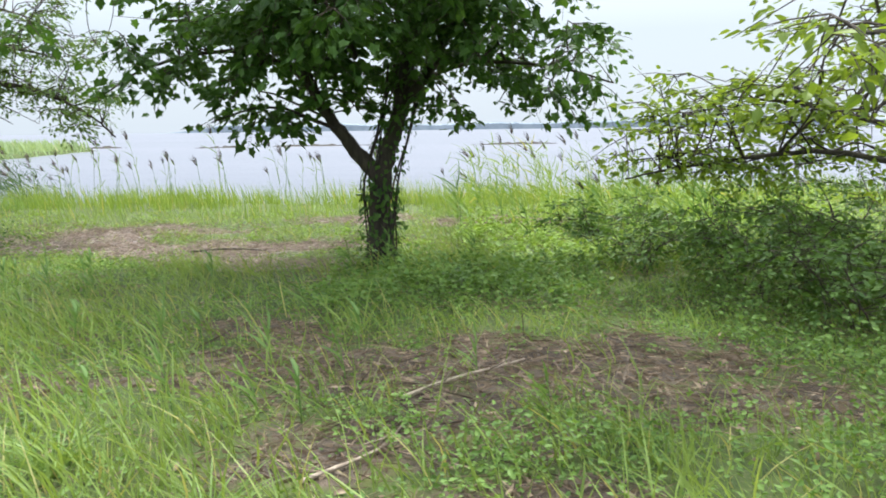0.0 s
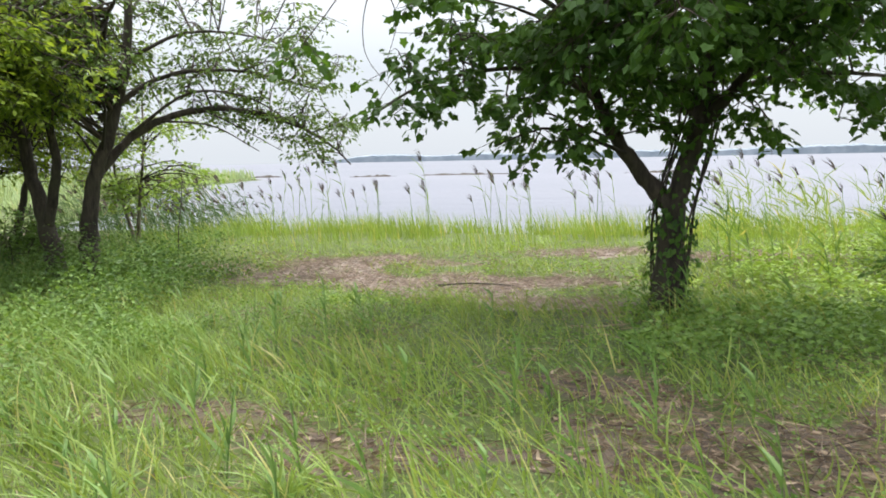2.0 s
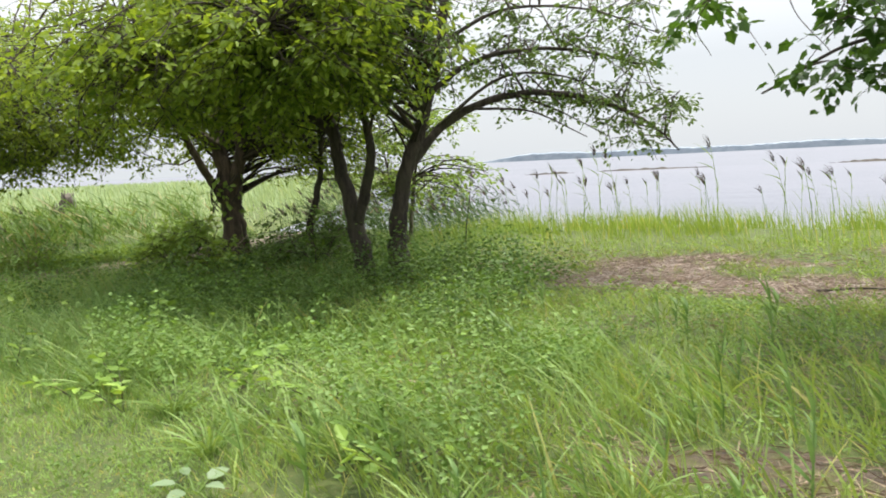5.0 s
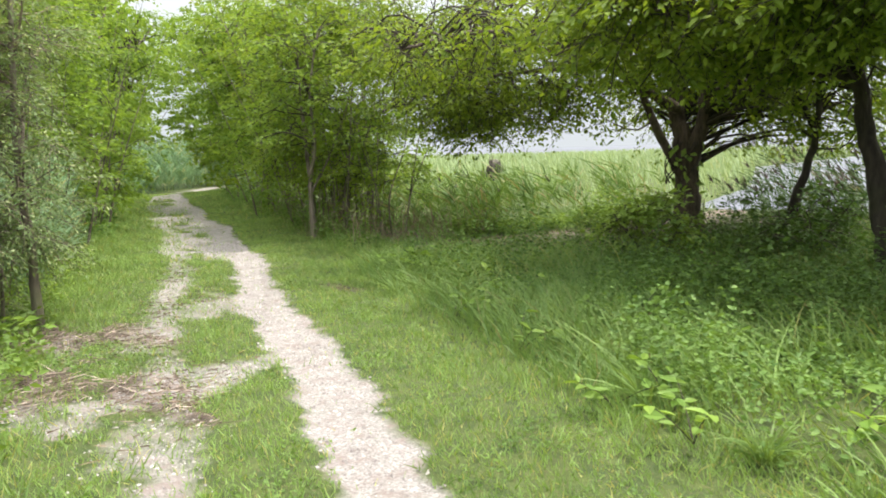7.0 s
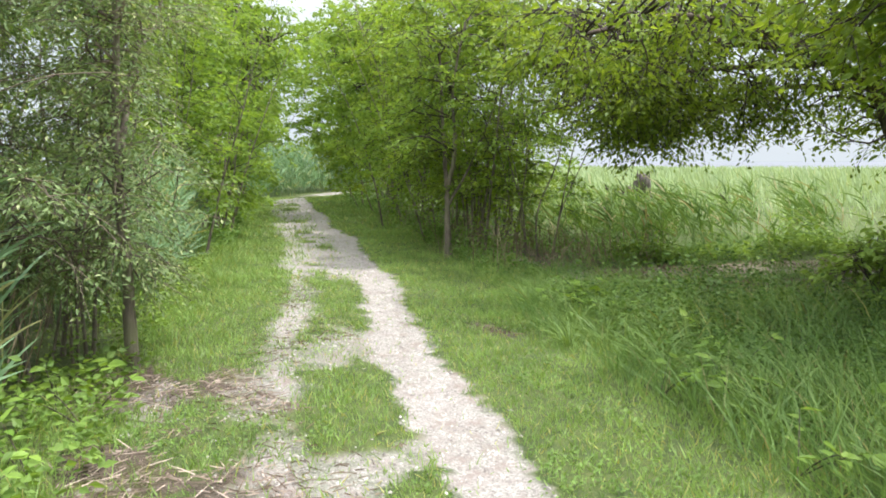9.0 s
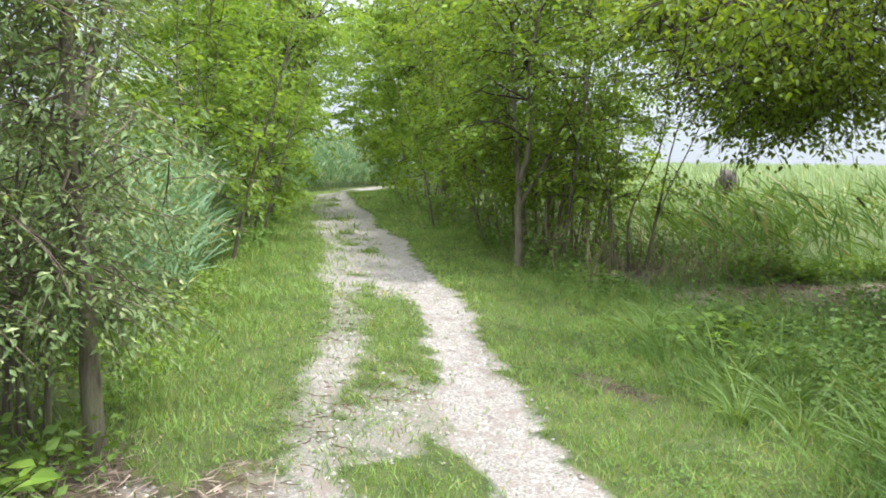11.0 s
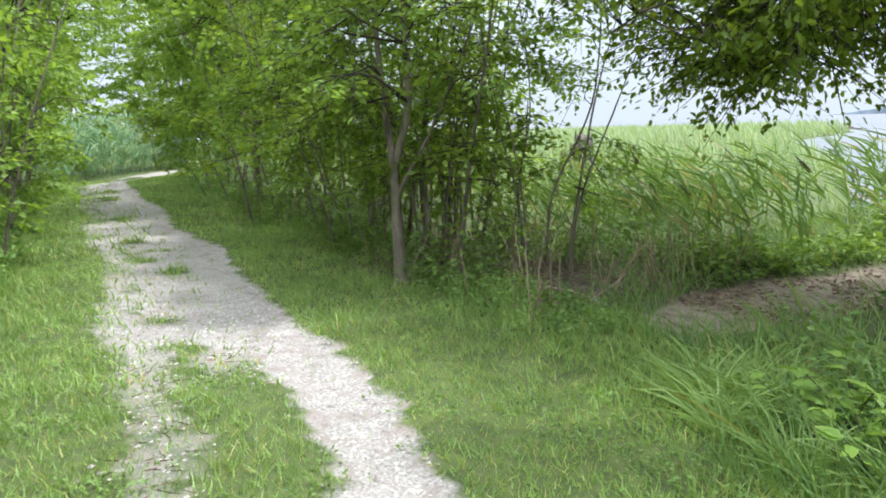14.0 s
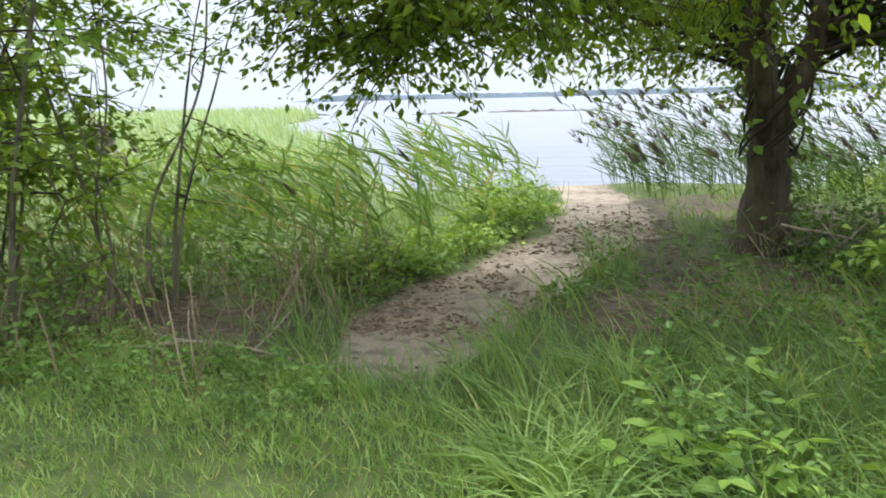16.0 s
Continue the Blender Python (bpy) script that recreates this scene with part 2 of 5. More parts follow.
def sand_mask(x, y):
    cx = sand_line(y)
    hw = np.interp(y, [8.4, 8.9, 9.5, 11, 13.4, 15.3, 19], [0.25, 0.42, 0.6, 0.54, 0.55, 0.42, 0.6])
    m = 1 - step(np.abs(x - cx) + 0.3 * (vn(x, y, 0.35, 4) - 0.5), hw * 0.75, hw * 1.25)
    return m * step(y, 8.3, 8.8)


PALE = [(-5.3, 10.9, 1.4, 0.8), (-3.0, 10.1, 1.5, 0.8), (-1.9, 9.0, 0.8, 0.45), (-1.4, 12.6, 0.9, 0.4), (0.8, 12.4, 1.2, 0.35), (-7.2, 11.2, 0.7, 0.3), (-4.2, 11.9, 1.0, 0.35)]


def pale_mask(x, y):
    w = 1.3 * (vn(x, y, 0.6, 7) - 0.5) + 0.8 * (vn(x, y, 0.2, 8) - 0.5)
    return np.maximum.reduce([1 - step(np.hypot((x - cx) / rx, (y - cy) / ry) + w, 0.6, 1.2) for cx, cy, rx, ry in PALE])


def gravel_mask(x, y):
    d = off_track(x, y)
    rag = 0.5 * (vn(x, y, 0.5, 1) - 0.5) + 0.45 * (vn(x, y, 0.16, 2) - 0.5) + 0.4 * (vn(x, y, 0.06, 6) - 0.5)
    right = 1 - step(np.abs(d + 0.24) + 0.28 * rag, 0.18, 0.34)
    left = (1 - step(np.abs(d + 1.28) + 0.3 * rag, 0.05, 0.36)) * np.maximum(0.5 + 0.5 * step(vn(x, y, 0.7, 3), 0.2, 0.6), 0.75 * step(-x, 12.8, 13.8))
    cross = 1 - step(np.hypot((x + 10.75 + 0.35 * (d + 0.9)) / 0.44, (d + 1.1) / 0.95) + rag, 0.5, 1.15)
    patch = 1 - step(np.hypot((x + 13.2) / 0.8, (d + 0.85) / 0.6) + rag, 0.45, 1.15)
    worn = np.maximum.reduce([1 - step(np.hypot((x - px) / rx, (d - pd) / rd) + rag, 0.45, 1.15) for px, pd, rx, rd in ((-9.65, -1.4, 0.7, 0.42), (-12.2, -1.4, 1.0, 0.5), (-12.4, -2.1, 0.7, 0.3), (-10.9, -2.2, 0.6, 0.25))])
    far = step(-x, 16.0, 17.2) * (1 - step(np.abs(d + 0.62) + 0.3 * rag, 0.42, 0.76)) * step(vn(x, y, 0.5, 5) + 0.4 * rag, 0.08, 0.4)
    return np.maximum.reduce([right, 0.74 * left, 0.66 * cross, 0.6 * patch, 0.52 * worn, 0.88 * far])


BARE = [(0.2, 4.75, 2.0, 0.85), (-0.3, 3.7, 1.0, 0.45), (-1.4, 5.9, 0.8, 0.4), (1.6, 4.1, 0.9, 0.45), (0.3, 3.0, 0.8, 0.3), (-12.0, 10.6, 1.6, 1.3), (-13.0, 10.6, 0.8, 1.3), (-13.2, 12.6, 0.6, 0.8), (-16.5, 9.35, 1.6, 0.75), (-18.5, 9.3, 1.4, 0.6), (-12.6, 2.9, 0.7, 0.35), (-11.2, 2.6, 0.6, 0.25), (-17.2, 4.2, 0.45, 0.2),
        (-2.6, 4.6, 0.7, 0.3), (-12.2, 3.6, 0.6, 0.25), (-3.9, 5.0, 0.7, 0.3), (-1.5, 4.6, 0.6, 0.3), (-13.0, 6.1, 0.35, 0.15), (-10.8, 9.6, 1.1, 0.5), (-10.4, 3.2, 0.5, 0.25), (-12.2, 13.7, 1.3, 1.1), (-11.2, 12.6, 1.2, 0.8)]


def bare_mask(x, y):
    m = np.zeros_like(np.asarray(x, float))
    w = 0.9 * (vn(x, y, 0.5, 7) - 0.5) + 0.8 * (vn(x, y, 0.2, 8) - 0.5)
    for cx, cy, rx, ry in BARE:
        m = np.maximum(m, 1 - step(np.hypot((x - cx) / rx, (y - cy) / ry) + w, 0.65, 1.15))
    return np.maximum(m, pale_mask(x, y))


def gz(x, y):
    """Height of the ground."""
    x, y = np.asarray(x, float), np.asarray(y, float)
    near = np.exp(-((x + 12) / 60) ** 2 - ((y - 6) / 60) ** 2)
    z = (0.10 * (vn(x, y, 2.5, 11) - 0.5) + 0.04 * (vn(x, y, 0.5, 12) - 0.5)) * near
    z = z - 0.03 * gravel_mask(x, y) - 0.02 * sand_mask(x, y) + 0.12 * step(y, 10, 14) * near
    s = y - shore_y(x)
    return z - 0.75 * step(s, -3.2, 2.0) - 1.2 * step(s, 2, 25)


# ---------------------------------------------------------------- mesh helpers
def mesh_np(name, V, faces, material, parent=None, smooth=False, label=""):
    """One mesh object from a vertex array and a list of face arrays (n x 3 or n x 4)."""
    me = bpy.data.meshes.new(name)
    V = np.asarray(V, np.float32)
    faces = [np.asarray(f, np.int32) for f in faces if len(f)]
    nl, npoly = sum(f.size for f in faces), sum(len(f) for f in faces)
    me.vertices.add(len(V))
    me.vertices.foreach_set("co", V.ravel())
    me.loops.add(nl)
    me.loops.foreach_set("vertex_index", np.concatenate([f.ravel() for f in faces]))
    me.polygons.add(npoly)
    sizes = np.concatenate([np.full(len(f), f.shape[1], np.int32) for f in faces])
    me.polygons.foreach_set("loop_start", np.concatenate([[0], np.cumsum(sizes)[:-1]]).astype(np.int32))
    me.polygons.foreach_set("use_smooth", np.full(npoly, smooth))
    me.update(calc_edges=True)
    me.materials.append(material)
    ob = new(name, me)
    if parent:
        ob.parent = parent
    if label:
        tagged(ob, label)
    return ob


class Soup:
    """Gathers vertices and faces of many pieces for one mesh."""
    def __init__(self):
        self.v, self.f, self.n = [], [], 0

    def add(self, V, faces):
        self.v.append(np.asarray(V, float).reshape(-1, 3))
        for f in faces:
            f = np.asarray(f)
            if len(f):
                self.f.append(f + self.n)
        self.n += len(self.v[-1])

    def make(self, name, material, parent=None, smooth=False, label=""):
        V = np.concatenate(self.v)
        if parent is not None:
            V = V - np.array(parent.location)
        tri = [f for f in self.f if f.shape[1] == 3]
        quad = [f for f in self.f if f.shape[1] == 4]
        return mesh_np(name, V, [np.concatenate(g) for g in (tri, quad) if g], material, parent, smooth, label)


def unit(a):
    return a / np.maximum(np.linalg.norm(a, axis=-1, keepdims=True), 1e-9)


def ribbons(soup, base, way, length, width, bend, segs=2, taper=0.75, rg=rng):
    """Blades: from base along way, bent by the vector bend (in lengths) towards the tip."""
    n = len(base)
    if n == 0:
        return
    length, width = np.broadcast_to(length, n)[:, None], np.broadcast_to(width, n)[:, None]
    way = unit(np.broadcast_to(way, (n, 3)))
    side = unit(np.cross(way, unit(rg.normal(size=(n, 3)) * [1, 1, 0.2])))
    rows = []
    for k in range(segs):
        f = k / segs
        c = base + way * length * f + bend * length * f * f
        w = width * 0.5 * (1 - f) ** taper
        if k == 0 and segs > 2:
            w = w * 0.6
        rows += [c - side * w, c + side * w]
    rows.append(base + way * length + bend * length)
    V = np.stack(rows, 1)
    m = 2 * segs + 1
    o = np.arange(n)[:, None] * m
    quads = [np.stack([2 * k, 2 * k + 1, 2 * k + 3, 2 * k + 2]) + o for k in range(segs - 1)]
    soup.add(V.reshape(-1, 3), [np.array([2 * segs - 2, 2 * segs - 1, 2 * segs]) + o] + quads)


OVATE = (np.array([(0, 0, 0), (0.3, 0.27, 0.07), (0.68, 0.2, 0.05), (1, 0, -0.06), (0.68, -0.2, 0.05), (0.3, -0.27, 0.07)]), np.array([(0, 1, 2, 3), (3, 4, 5, 0)]))
NARROW = (np.array([(0, 0, 0), (0.45, 0.12, 0.03), (1, 0, -0.05), (0.45, -0.12, 0.03)]), np.array([(0, 1, 2), (2, 3, 0)]))
RHOMB = (np.array([(0, 0, 0), (0.42, 0.3, 0.06), (1, 0, -0.06), (0.42, -0.3, 0.06)]), np.array([(0, 1, 2), (2, 3, 0)]))
LANCE = (np.array([(0, 0, 0), (0.42, 0.19, 0.04), (1, 0, -0.06), (0.42, -0.19, 0.04)]), np.array([(0, 1, 2), (2, 3, 0)]))
DOCK = (np.array([(0, 0, 0), (0.15, 0.2, 0.05), (0.45, 0.26, 0.06), (0.8, 0.14, 0.0), (1, 0, -0.12), (0.8, -0.14, 0.0), (0.45, -0.26, 0.06), (0.15, -0.2, 0.05), (0.45, 0, 0.02), (0.8, 0, -0.04)]),
        np.array([(0, 1, 2, 8), (8, 2, 3, 9), (0, 8, 6, 7), (8, 9, 5, 6), (9, 3, 4, 5)]))
LOBED = (np.array([(0, 0, 0), (-0.06, 0.33, 0.05), (0.28, 0.31, 0.06), (0.47, 0.44, 0.02), (0.63, 0.26, 0.04), (1, 0, -0.08),
                   (0.63, -0.26, 0.04), (0.47, -0.44, 0.02), (0.28, -0.31, 0.06), (-0.06, -0.33, 0.05)]),
         np.array([(0, 1, 2), (2, 3, 4), (4, 5, 0), (4, 0, 2), (0, 5, 6), (6, 7, 8), (8, 9, 0), (8, 0, 6)]))


def leaves(soup, shape, at, axis, up, size, rg=rng):
    """Leaves at places, each along its axis, its face turned to up."""
    n = len(at)
    if n == 0:
        return
    T, F = shape
    axis = unit(axis)
    side = unit(np.cross(up, axis))
    nor = np.cross(axis, side)
    size = np.broadcast_to(size, n)[:, None, None]
    V = at[:, None] + size * (axis[:, None] * T[None, :, :1] + side[:, None] * T[None, :, 1:2] + nor[:, None] * T[None, :, 2:])
    o = (np.arange(n) * len(T))[:, None, None]
    soup.add(V.reshape(-1, 3), [(F[None] + o).reshape(-1, F.shape[1])])


def tube(soup, P, R, sides=6, rough=0.0, rg=rng):
    """A round limb along the points P with radii R."""
    P, R = np.asarray(P, float), np.asarray(R, float)
    D = unit(np.gradient(P, axis=0))
    ref = np.array([0.31, 0.95, 0.05]) if abs(D[0][2]) > 0.6 else np.array([0.05, 0.1, 1.0])
    A = unit(np.cross(D, ref))
    B = np.cross(D, A)
    th = np.linspace(0, 2 * np.pi, sides, endpoint=False)
    rr = R[:, None] * (1 + rough * rg.normal(size=(len(P), sides)))
    V = P[:, None] + rr[..., None] * (A[:, None] * np.cos(th)[None, :, None] + B[:, None] * np.sin(th)[None, :, None])
    k, s = np.meshgrid(np.arange(len(P) - 1), np.arange(sides), indexing="ij")
    q = np.stack([k * sides + s, k * sides + (s + 1) % sides, (k + 1) * sides + (s + 1) % sides, (k + 1) * sides + s], -1).reshape(-1, 4)
    tip = len(P) * sides
    V = np.concatenate([V.reshape(-1, 3), P[-1:] + D[-1:] * R[-1]])
    cap = np.array([((len(P) - 1) * sides + i, (len(P) - 1) * sides + (i + 1) % sides, tip) for i in range(sides)])
    soup.add(V, [q, cap])


def smooth_path(pts, n):
    """A Catmull-Rom line through the points."""
    p = np.asarray(pts, float)
    p = np.concatenate([[2 * p[0] - p[1]], p, [2 * p[-1] - p[-2]]])
    out = []
    for f in np.linspace(0, len(p) - 3 - 1e-6, n):
        i, u = int(f), f - int(f)
        a, b, c, d = p[i:i + 4]
        out.append(0.5 * (2 * b + (c - a) * u + (2 * a - 5 * b + 4 * c - d) * u * u + (3 * b - a - 3 * c + d) * u ** 3))
    return np.array(out)


def empty_at(name, x, y, z, label, category, group=""):
    ob = new(name)
    ob.location = (x, y, z)
    return tagged(ob, label, category, group)


def scatter(x0, x1, y0, y1, n, dens, rg=rng):
    """About n tries in a rectangle, kept with the chance dens(x, y)."""
    x, y = rg.uniform(x0, x1, n), rg.uniform(y0, y1, n)
    k = rg.random(n) < dens(x, y)
    x, y = x[k], y[k]
    return np.stack([x, y, gz(x, y)], 1)


# ---------------------------------------------------------------- ground, lake, far shore
fine_x = np.concatenate([np.arange(-41, -22, 0.2), np.arange(-22, -6.5, 0.1), np.arange(-6.5, 7.01, 0.18)])
fine_y = np.concatenate([np.arange(-2.5, 0.5, 0.2), np.arange(0.5, 9.5, 0.1), np.arange(9.5, 20.01, 0.155)])
xs = np.concatenate([[-3000, -1500, -700, -350, -200, -140, -110, -90, -75, -65, -58, -52, -48, -45, -42.5], fine_x, [8, 9, 10.5, 13, 17, 24, 36, 60, 110, 220, 500, 1200, 3000]])
ys = np.concatenate([[-3000, -1200, -500, -200, -90, -45, -25, -14, -9, -6, -4.5, -3.3], fine_y, [21, 22, 23.5, 25.5, 28, 31, 35, 40, 46, 53, 61, 70, 80, 95, 120, 170, 300, 700, 1500, 3400]])
gx, gy = np.meshgrid(xs, ys, indexing="ij")
Vg = np.stack([gx, gy, gz(gx, gy)], -1).reshape(-1, 3)
i, j = np.meshgrid(np.arange(len(xs) - 1), np.arange(len(ys) - 1), indexing="ij")
k = i * len(ys) + j
ground = mesh_np("ground", Vg, [np.stack([k, k + len(ys), k + len(ys) + 1, k + 1], -1).reshape(-1, 4)], M_GROUND, smooth=True)
tagged(ground, "grassy lakeside ground with gravel tracks, sand and bare soil", "ground", kind="structure")
cover = np.stack([np.maximum(gravel_mask(gx, gy), 0.62 * pale_mask(gx, gy)), np.maximum.reduce([sand_mask(gx, gy), 0.85 * pale_mask(gx, gy), step(gy - shore_y(gx), -1.5, -0.3) * (gx > -17)]), bare_mask(gx, gy), np.ones_like(gx)], -1).reshape(-1, 4)
ground.data.color_attributes.new("cover", "FLOAT_COLOR", "POINT").data.foreach_set("color", cover.astype(np.float32).ravel())

WZ = -0.32
water = mesh_np("water", [(-3000, 14, WZ), (3000, 14, WZ), (3000, 3300, WZ), (-3000, 3300, WZ)], [np.array([(0, 1, 2, 3)])], M_WATER)
tagged(water, "pale grey rippled lake under a bright hazy sky", "lake", kind="structure")

# distance haze is mixed into the woods' base colour as pale blue-grey
m_far, t_far, b_far = node_mat("far_woods_hazed")
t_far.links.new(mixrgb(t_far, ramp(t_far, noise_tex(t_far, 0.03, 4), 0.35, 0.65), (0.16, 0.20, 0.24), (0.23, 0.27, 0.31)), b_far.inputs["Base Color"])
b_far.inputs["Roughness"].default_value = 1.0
far_x = np.arange(-900, 2600, 7.0)
far_h = 9 + 9 * vn(far_x, 0 * far_x, 150, 3) + 4 * vn(far_x, 0 * far_x, 30, 4) + 2.5 * rng.random(len(far_x))
far_h = 1.25 * far_h * step(far_x, -900, -650)
far_y = 2300 - 0.1 * far_x
Vf = np.concatenate([np.stack([far_x, far_y, 0 * far_x - 2], 1), np.stack([far_x, far_y + 6, far_h * 0.8], 1), np.stack([far_x, far_y + 25, far_h], 1), np.stack([far_x, far_y + 80, 0 * far_x - 2], 1)])
nf = len(far_x)
kf = np.arange(nf - 1)
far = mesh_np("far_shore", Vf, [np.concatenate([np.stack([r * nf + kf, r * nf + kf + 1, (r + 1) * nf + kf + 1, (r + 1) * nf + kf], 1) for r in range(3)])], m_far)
tagged(far, "low wooded far shore across the lake, haze put into its colour", "far shore", kind="structure")


def mud_bar(x, y, length, width, seed):
    rg = np.random.default_rng(seed)
    n, k = 24, 6
    u, v = np.meshgrid(np.linspace(-1, 1, n), np.linspace(-1, 1, k), indexing="ij")
    w = (1 - np.abs(u) ** 2.5) * (0.6 + 0.8 * rg.random((n, 1)))
    V = np.stack([x + u * length / 2, y + v * width / 2 * w + 0.6 * np.sin(u * 3), WZ - 0.08 + 0.3 * w * (1 - v * v) * (0.6 + 0.6 * rg.random((n, k)))], -1).reshape(-1, 3)
    i, j = np.meshgrid(np.arange(n - 1), np.arange(k - 1), indexing="ij")
    q = (i * k + j)
    ob = mesh_np("mud_bar", V, [np.stack([q, q + k, q + k + 1, q + 1], -1).reshape(-1, 4)], M_BARK, smooth=True)
    return tagged(ob, "low dark mud bar awash in the lake", "mud bar")


mud_bar(-15, 96, 16, 3.0, 1)
mud_bar(-27, 92, 7, 2.0, 2)
mud_bar(-45, 98, 9, 2.5, 3)
mud_bar(9, 92, 12, 2.0, 4)

# ---------------------------------------------------------------- trees
def crown_points(blobs, n, rg, floor):
    """Places of leaf clumps in ellipsoids (cx, cy, cz, rx, ry, rz, weight), mostly towards their skin."""
    w = np.array([b[6] for b in blobs], float)
    pick = rg.choice(len(blobs), n, p=w / w.sum())
    out = []
    for q in pick:
        b = np.array(blobs[q])
        d = unit(rg.normal(size=3))
        p = b[:3] + d * b[3:6] * rg.uniform(0.25, 1.0) ** 0.5
        p[2] = max(p[2], floor + 0.5 * rg.random())
        out.append(p)
    return np.array(out)


def tree(name, base, limbs, blobs, clumps, label, leaf, bark, shape=OVATE, leaf_size=0.085, per=70, clump_r=0.42, droop=0.35, floor=1.6, seed=1,
         sides=9, twig_r=0.006, compound=False, category="tree", group="", rough=0.05):
    """A tree: limbs are (points, first radius, last radius); branches run from the limbs to leaf clumps in the blobs."""
    rg = np.random.default_rng(seed)
    z0 = float(gz(base[0], base[1]))
    root = empty_at(name, base[0], base[1], z0 - 0.05, label, category, group)
    skel = []
    for q, (pts, r0, r1) in enumerate(limbs):
        P = smooth_path(pts, 6 + 5 * len(pts))
        P[1:-1] += rg.normal(size=(len(P) - 2, 3)) * r0 * 0.07
        f = np.linspace(0, 1, len(P))
        R = r0 + (r1 - r0) * f ** 0.8
        if P[0][2] < z0 + 0.3:
            R = R * (1 + 0.35 * np.exp(-f * 11))
        s = Soup()
        tube(s, P, R, sides if r0 > 0.05 else 6, rough, rg)
        s.make("trunk" if q == 0 else "limb", bark, root, True)
        skel.append(np.concatenate([P, R[:, None]], 1)[len(P) // 3:])
    S = np.concatenate(skel)
    C = crown_points(blobs, clumps, rg, floor + z0)
    bs, lf = Soup(), Soup()
    A, X, N, Z = [], [], [], []
    for c in C:
        d = np.linalg.norm(S[:, :3] - c, axis=1) + 0.7 * np.maximum(0, S[:, 2] - c[2]) + 1.0 * rg.random(len(S))
        o = S[np.argmin(d)]
        mid = (o[:3] + c) / 2 + [0, 0, 0.16 * np.linalg.norm(c - o[:3])] + rg.normal(size=3) * 0.12
        P = smooth_path([o[:3], mid, c], 6)
        L = np.linalg.norm(c - o[:3])
        r0 = min(o[3] * 0.7, 0.008 + 0.011 * L)
        tube(bs, P, np.linspace(r0, twig_r, 6), 4 if L > 1.2 else 3, 0, rg)
        nt = 5
        way0 = unit(c - o[:3])
        for _ in range(nt):
            w = unit(way0 * [0.7, 0.7, 0.35] + rg.normal(size=3) * [1, 1, 0.32] + [0, 0, -droop * 0.7])
            l = clump_r * rg.uniform(0.5, 1.25)
            st = P[rg.integers(3, 6)]
            Q = np.stack([st + w * l * f + np.array([0, 0, -droop * 0.5]) * l * f * f for f in (0, 0.5, 1)])
            if leaf_size < 0.1 or name == "maple_tree":
                tube(bs, Q, np.linspace(twig_r, 0.002, 3), 3, 0, rg)
            m = max(3, int(per / nt * rg.uniform(0.6, 1.4)))
            f = rg.uniform(0.1, 1.05, m)
            pos = st + np.outer(f, w) * l + np.outer(f * f, [0, 0, -droop * 0.5]) * l
            side = unit(np.cross(w, [0.0, 0.0, 1.0])) * np.where(np.arange(m) % 2, 1.0, -1.0)[:, None]   # a flat spray, leaves to both sides
            ax = unit(w * 0.5 + side * 0.7 + rg.normal(size=(m, 3)) * [0.45, 0.45, 0.35] + [0, 0, -droop * 0.8])
            A.append(pos + ax * 0.03 + side * clump_r * 0.22 * rg.random((m, 1)) + rg.normal(size=(m, 3)) * clump_r * 0.05)
            X.append(ax)
            N.append(unit(rg.normal(size=(m, 3)) * 0.5 + [0, 0, 1]))
            Z.append(leaf_size * rg.uniform(0.6, 1.25, m))
    tagged(bs.make("branchwork", M_TWIG2 if name.startswith("silver") else M_TWIG, root, True), kind="stuff")
    A, X, N, Z = np.concatenate(A), np.concatenate(X), np.concatenate(N), np.concatenate(Z)
    leaves(lf, shape, A, X, N, Z, rg)
    if compound:    # leaflets in pairs beside the end one
        sd = unit(np.cross(N, X))
        for g in (1, -1):
            leaves(lf, shape, A - X * 0.02, unit(X * 0.5 + sd * g), N, Z * 0.8, rg)
    crown = lf.make("crown", leaf, root)
    tagged(crown, kind="stuff")
    return root


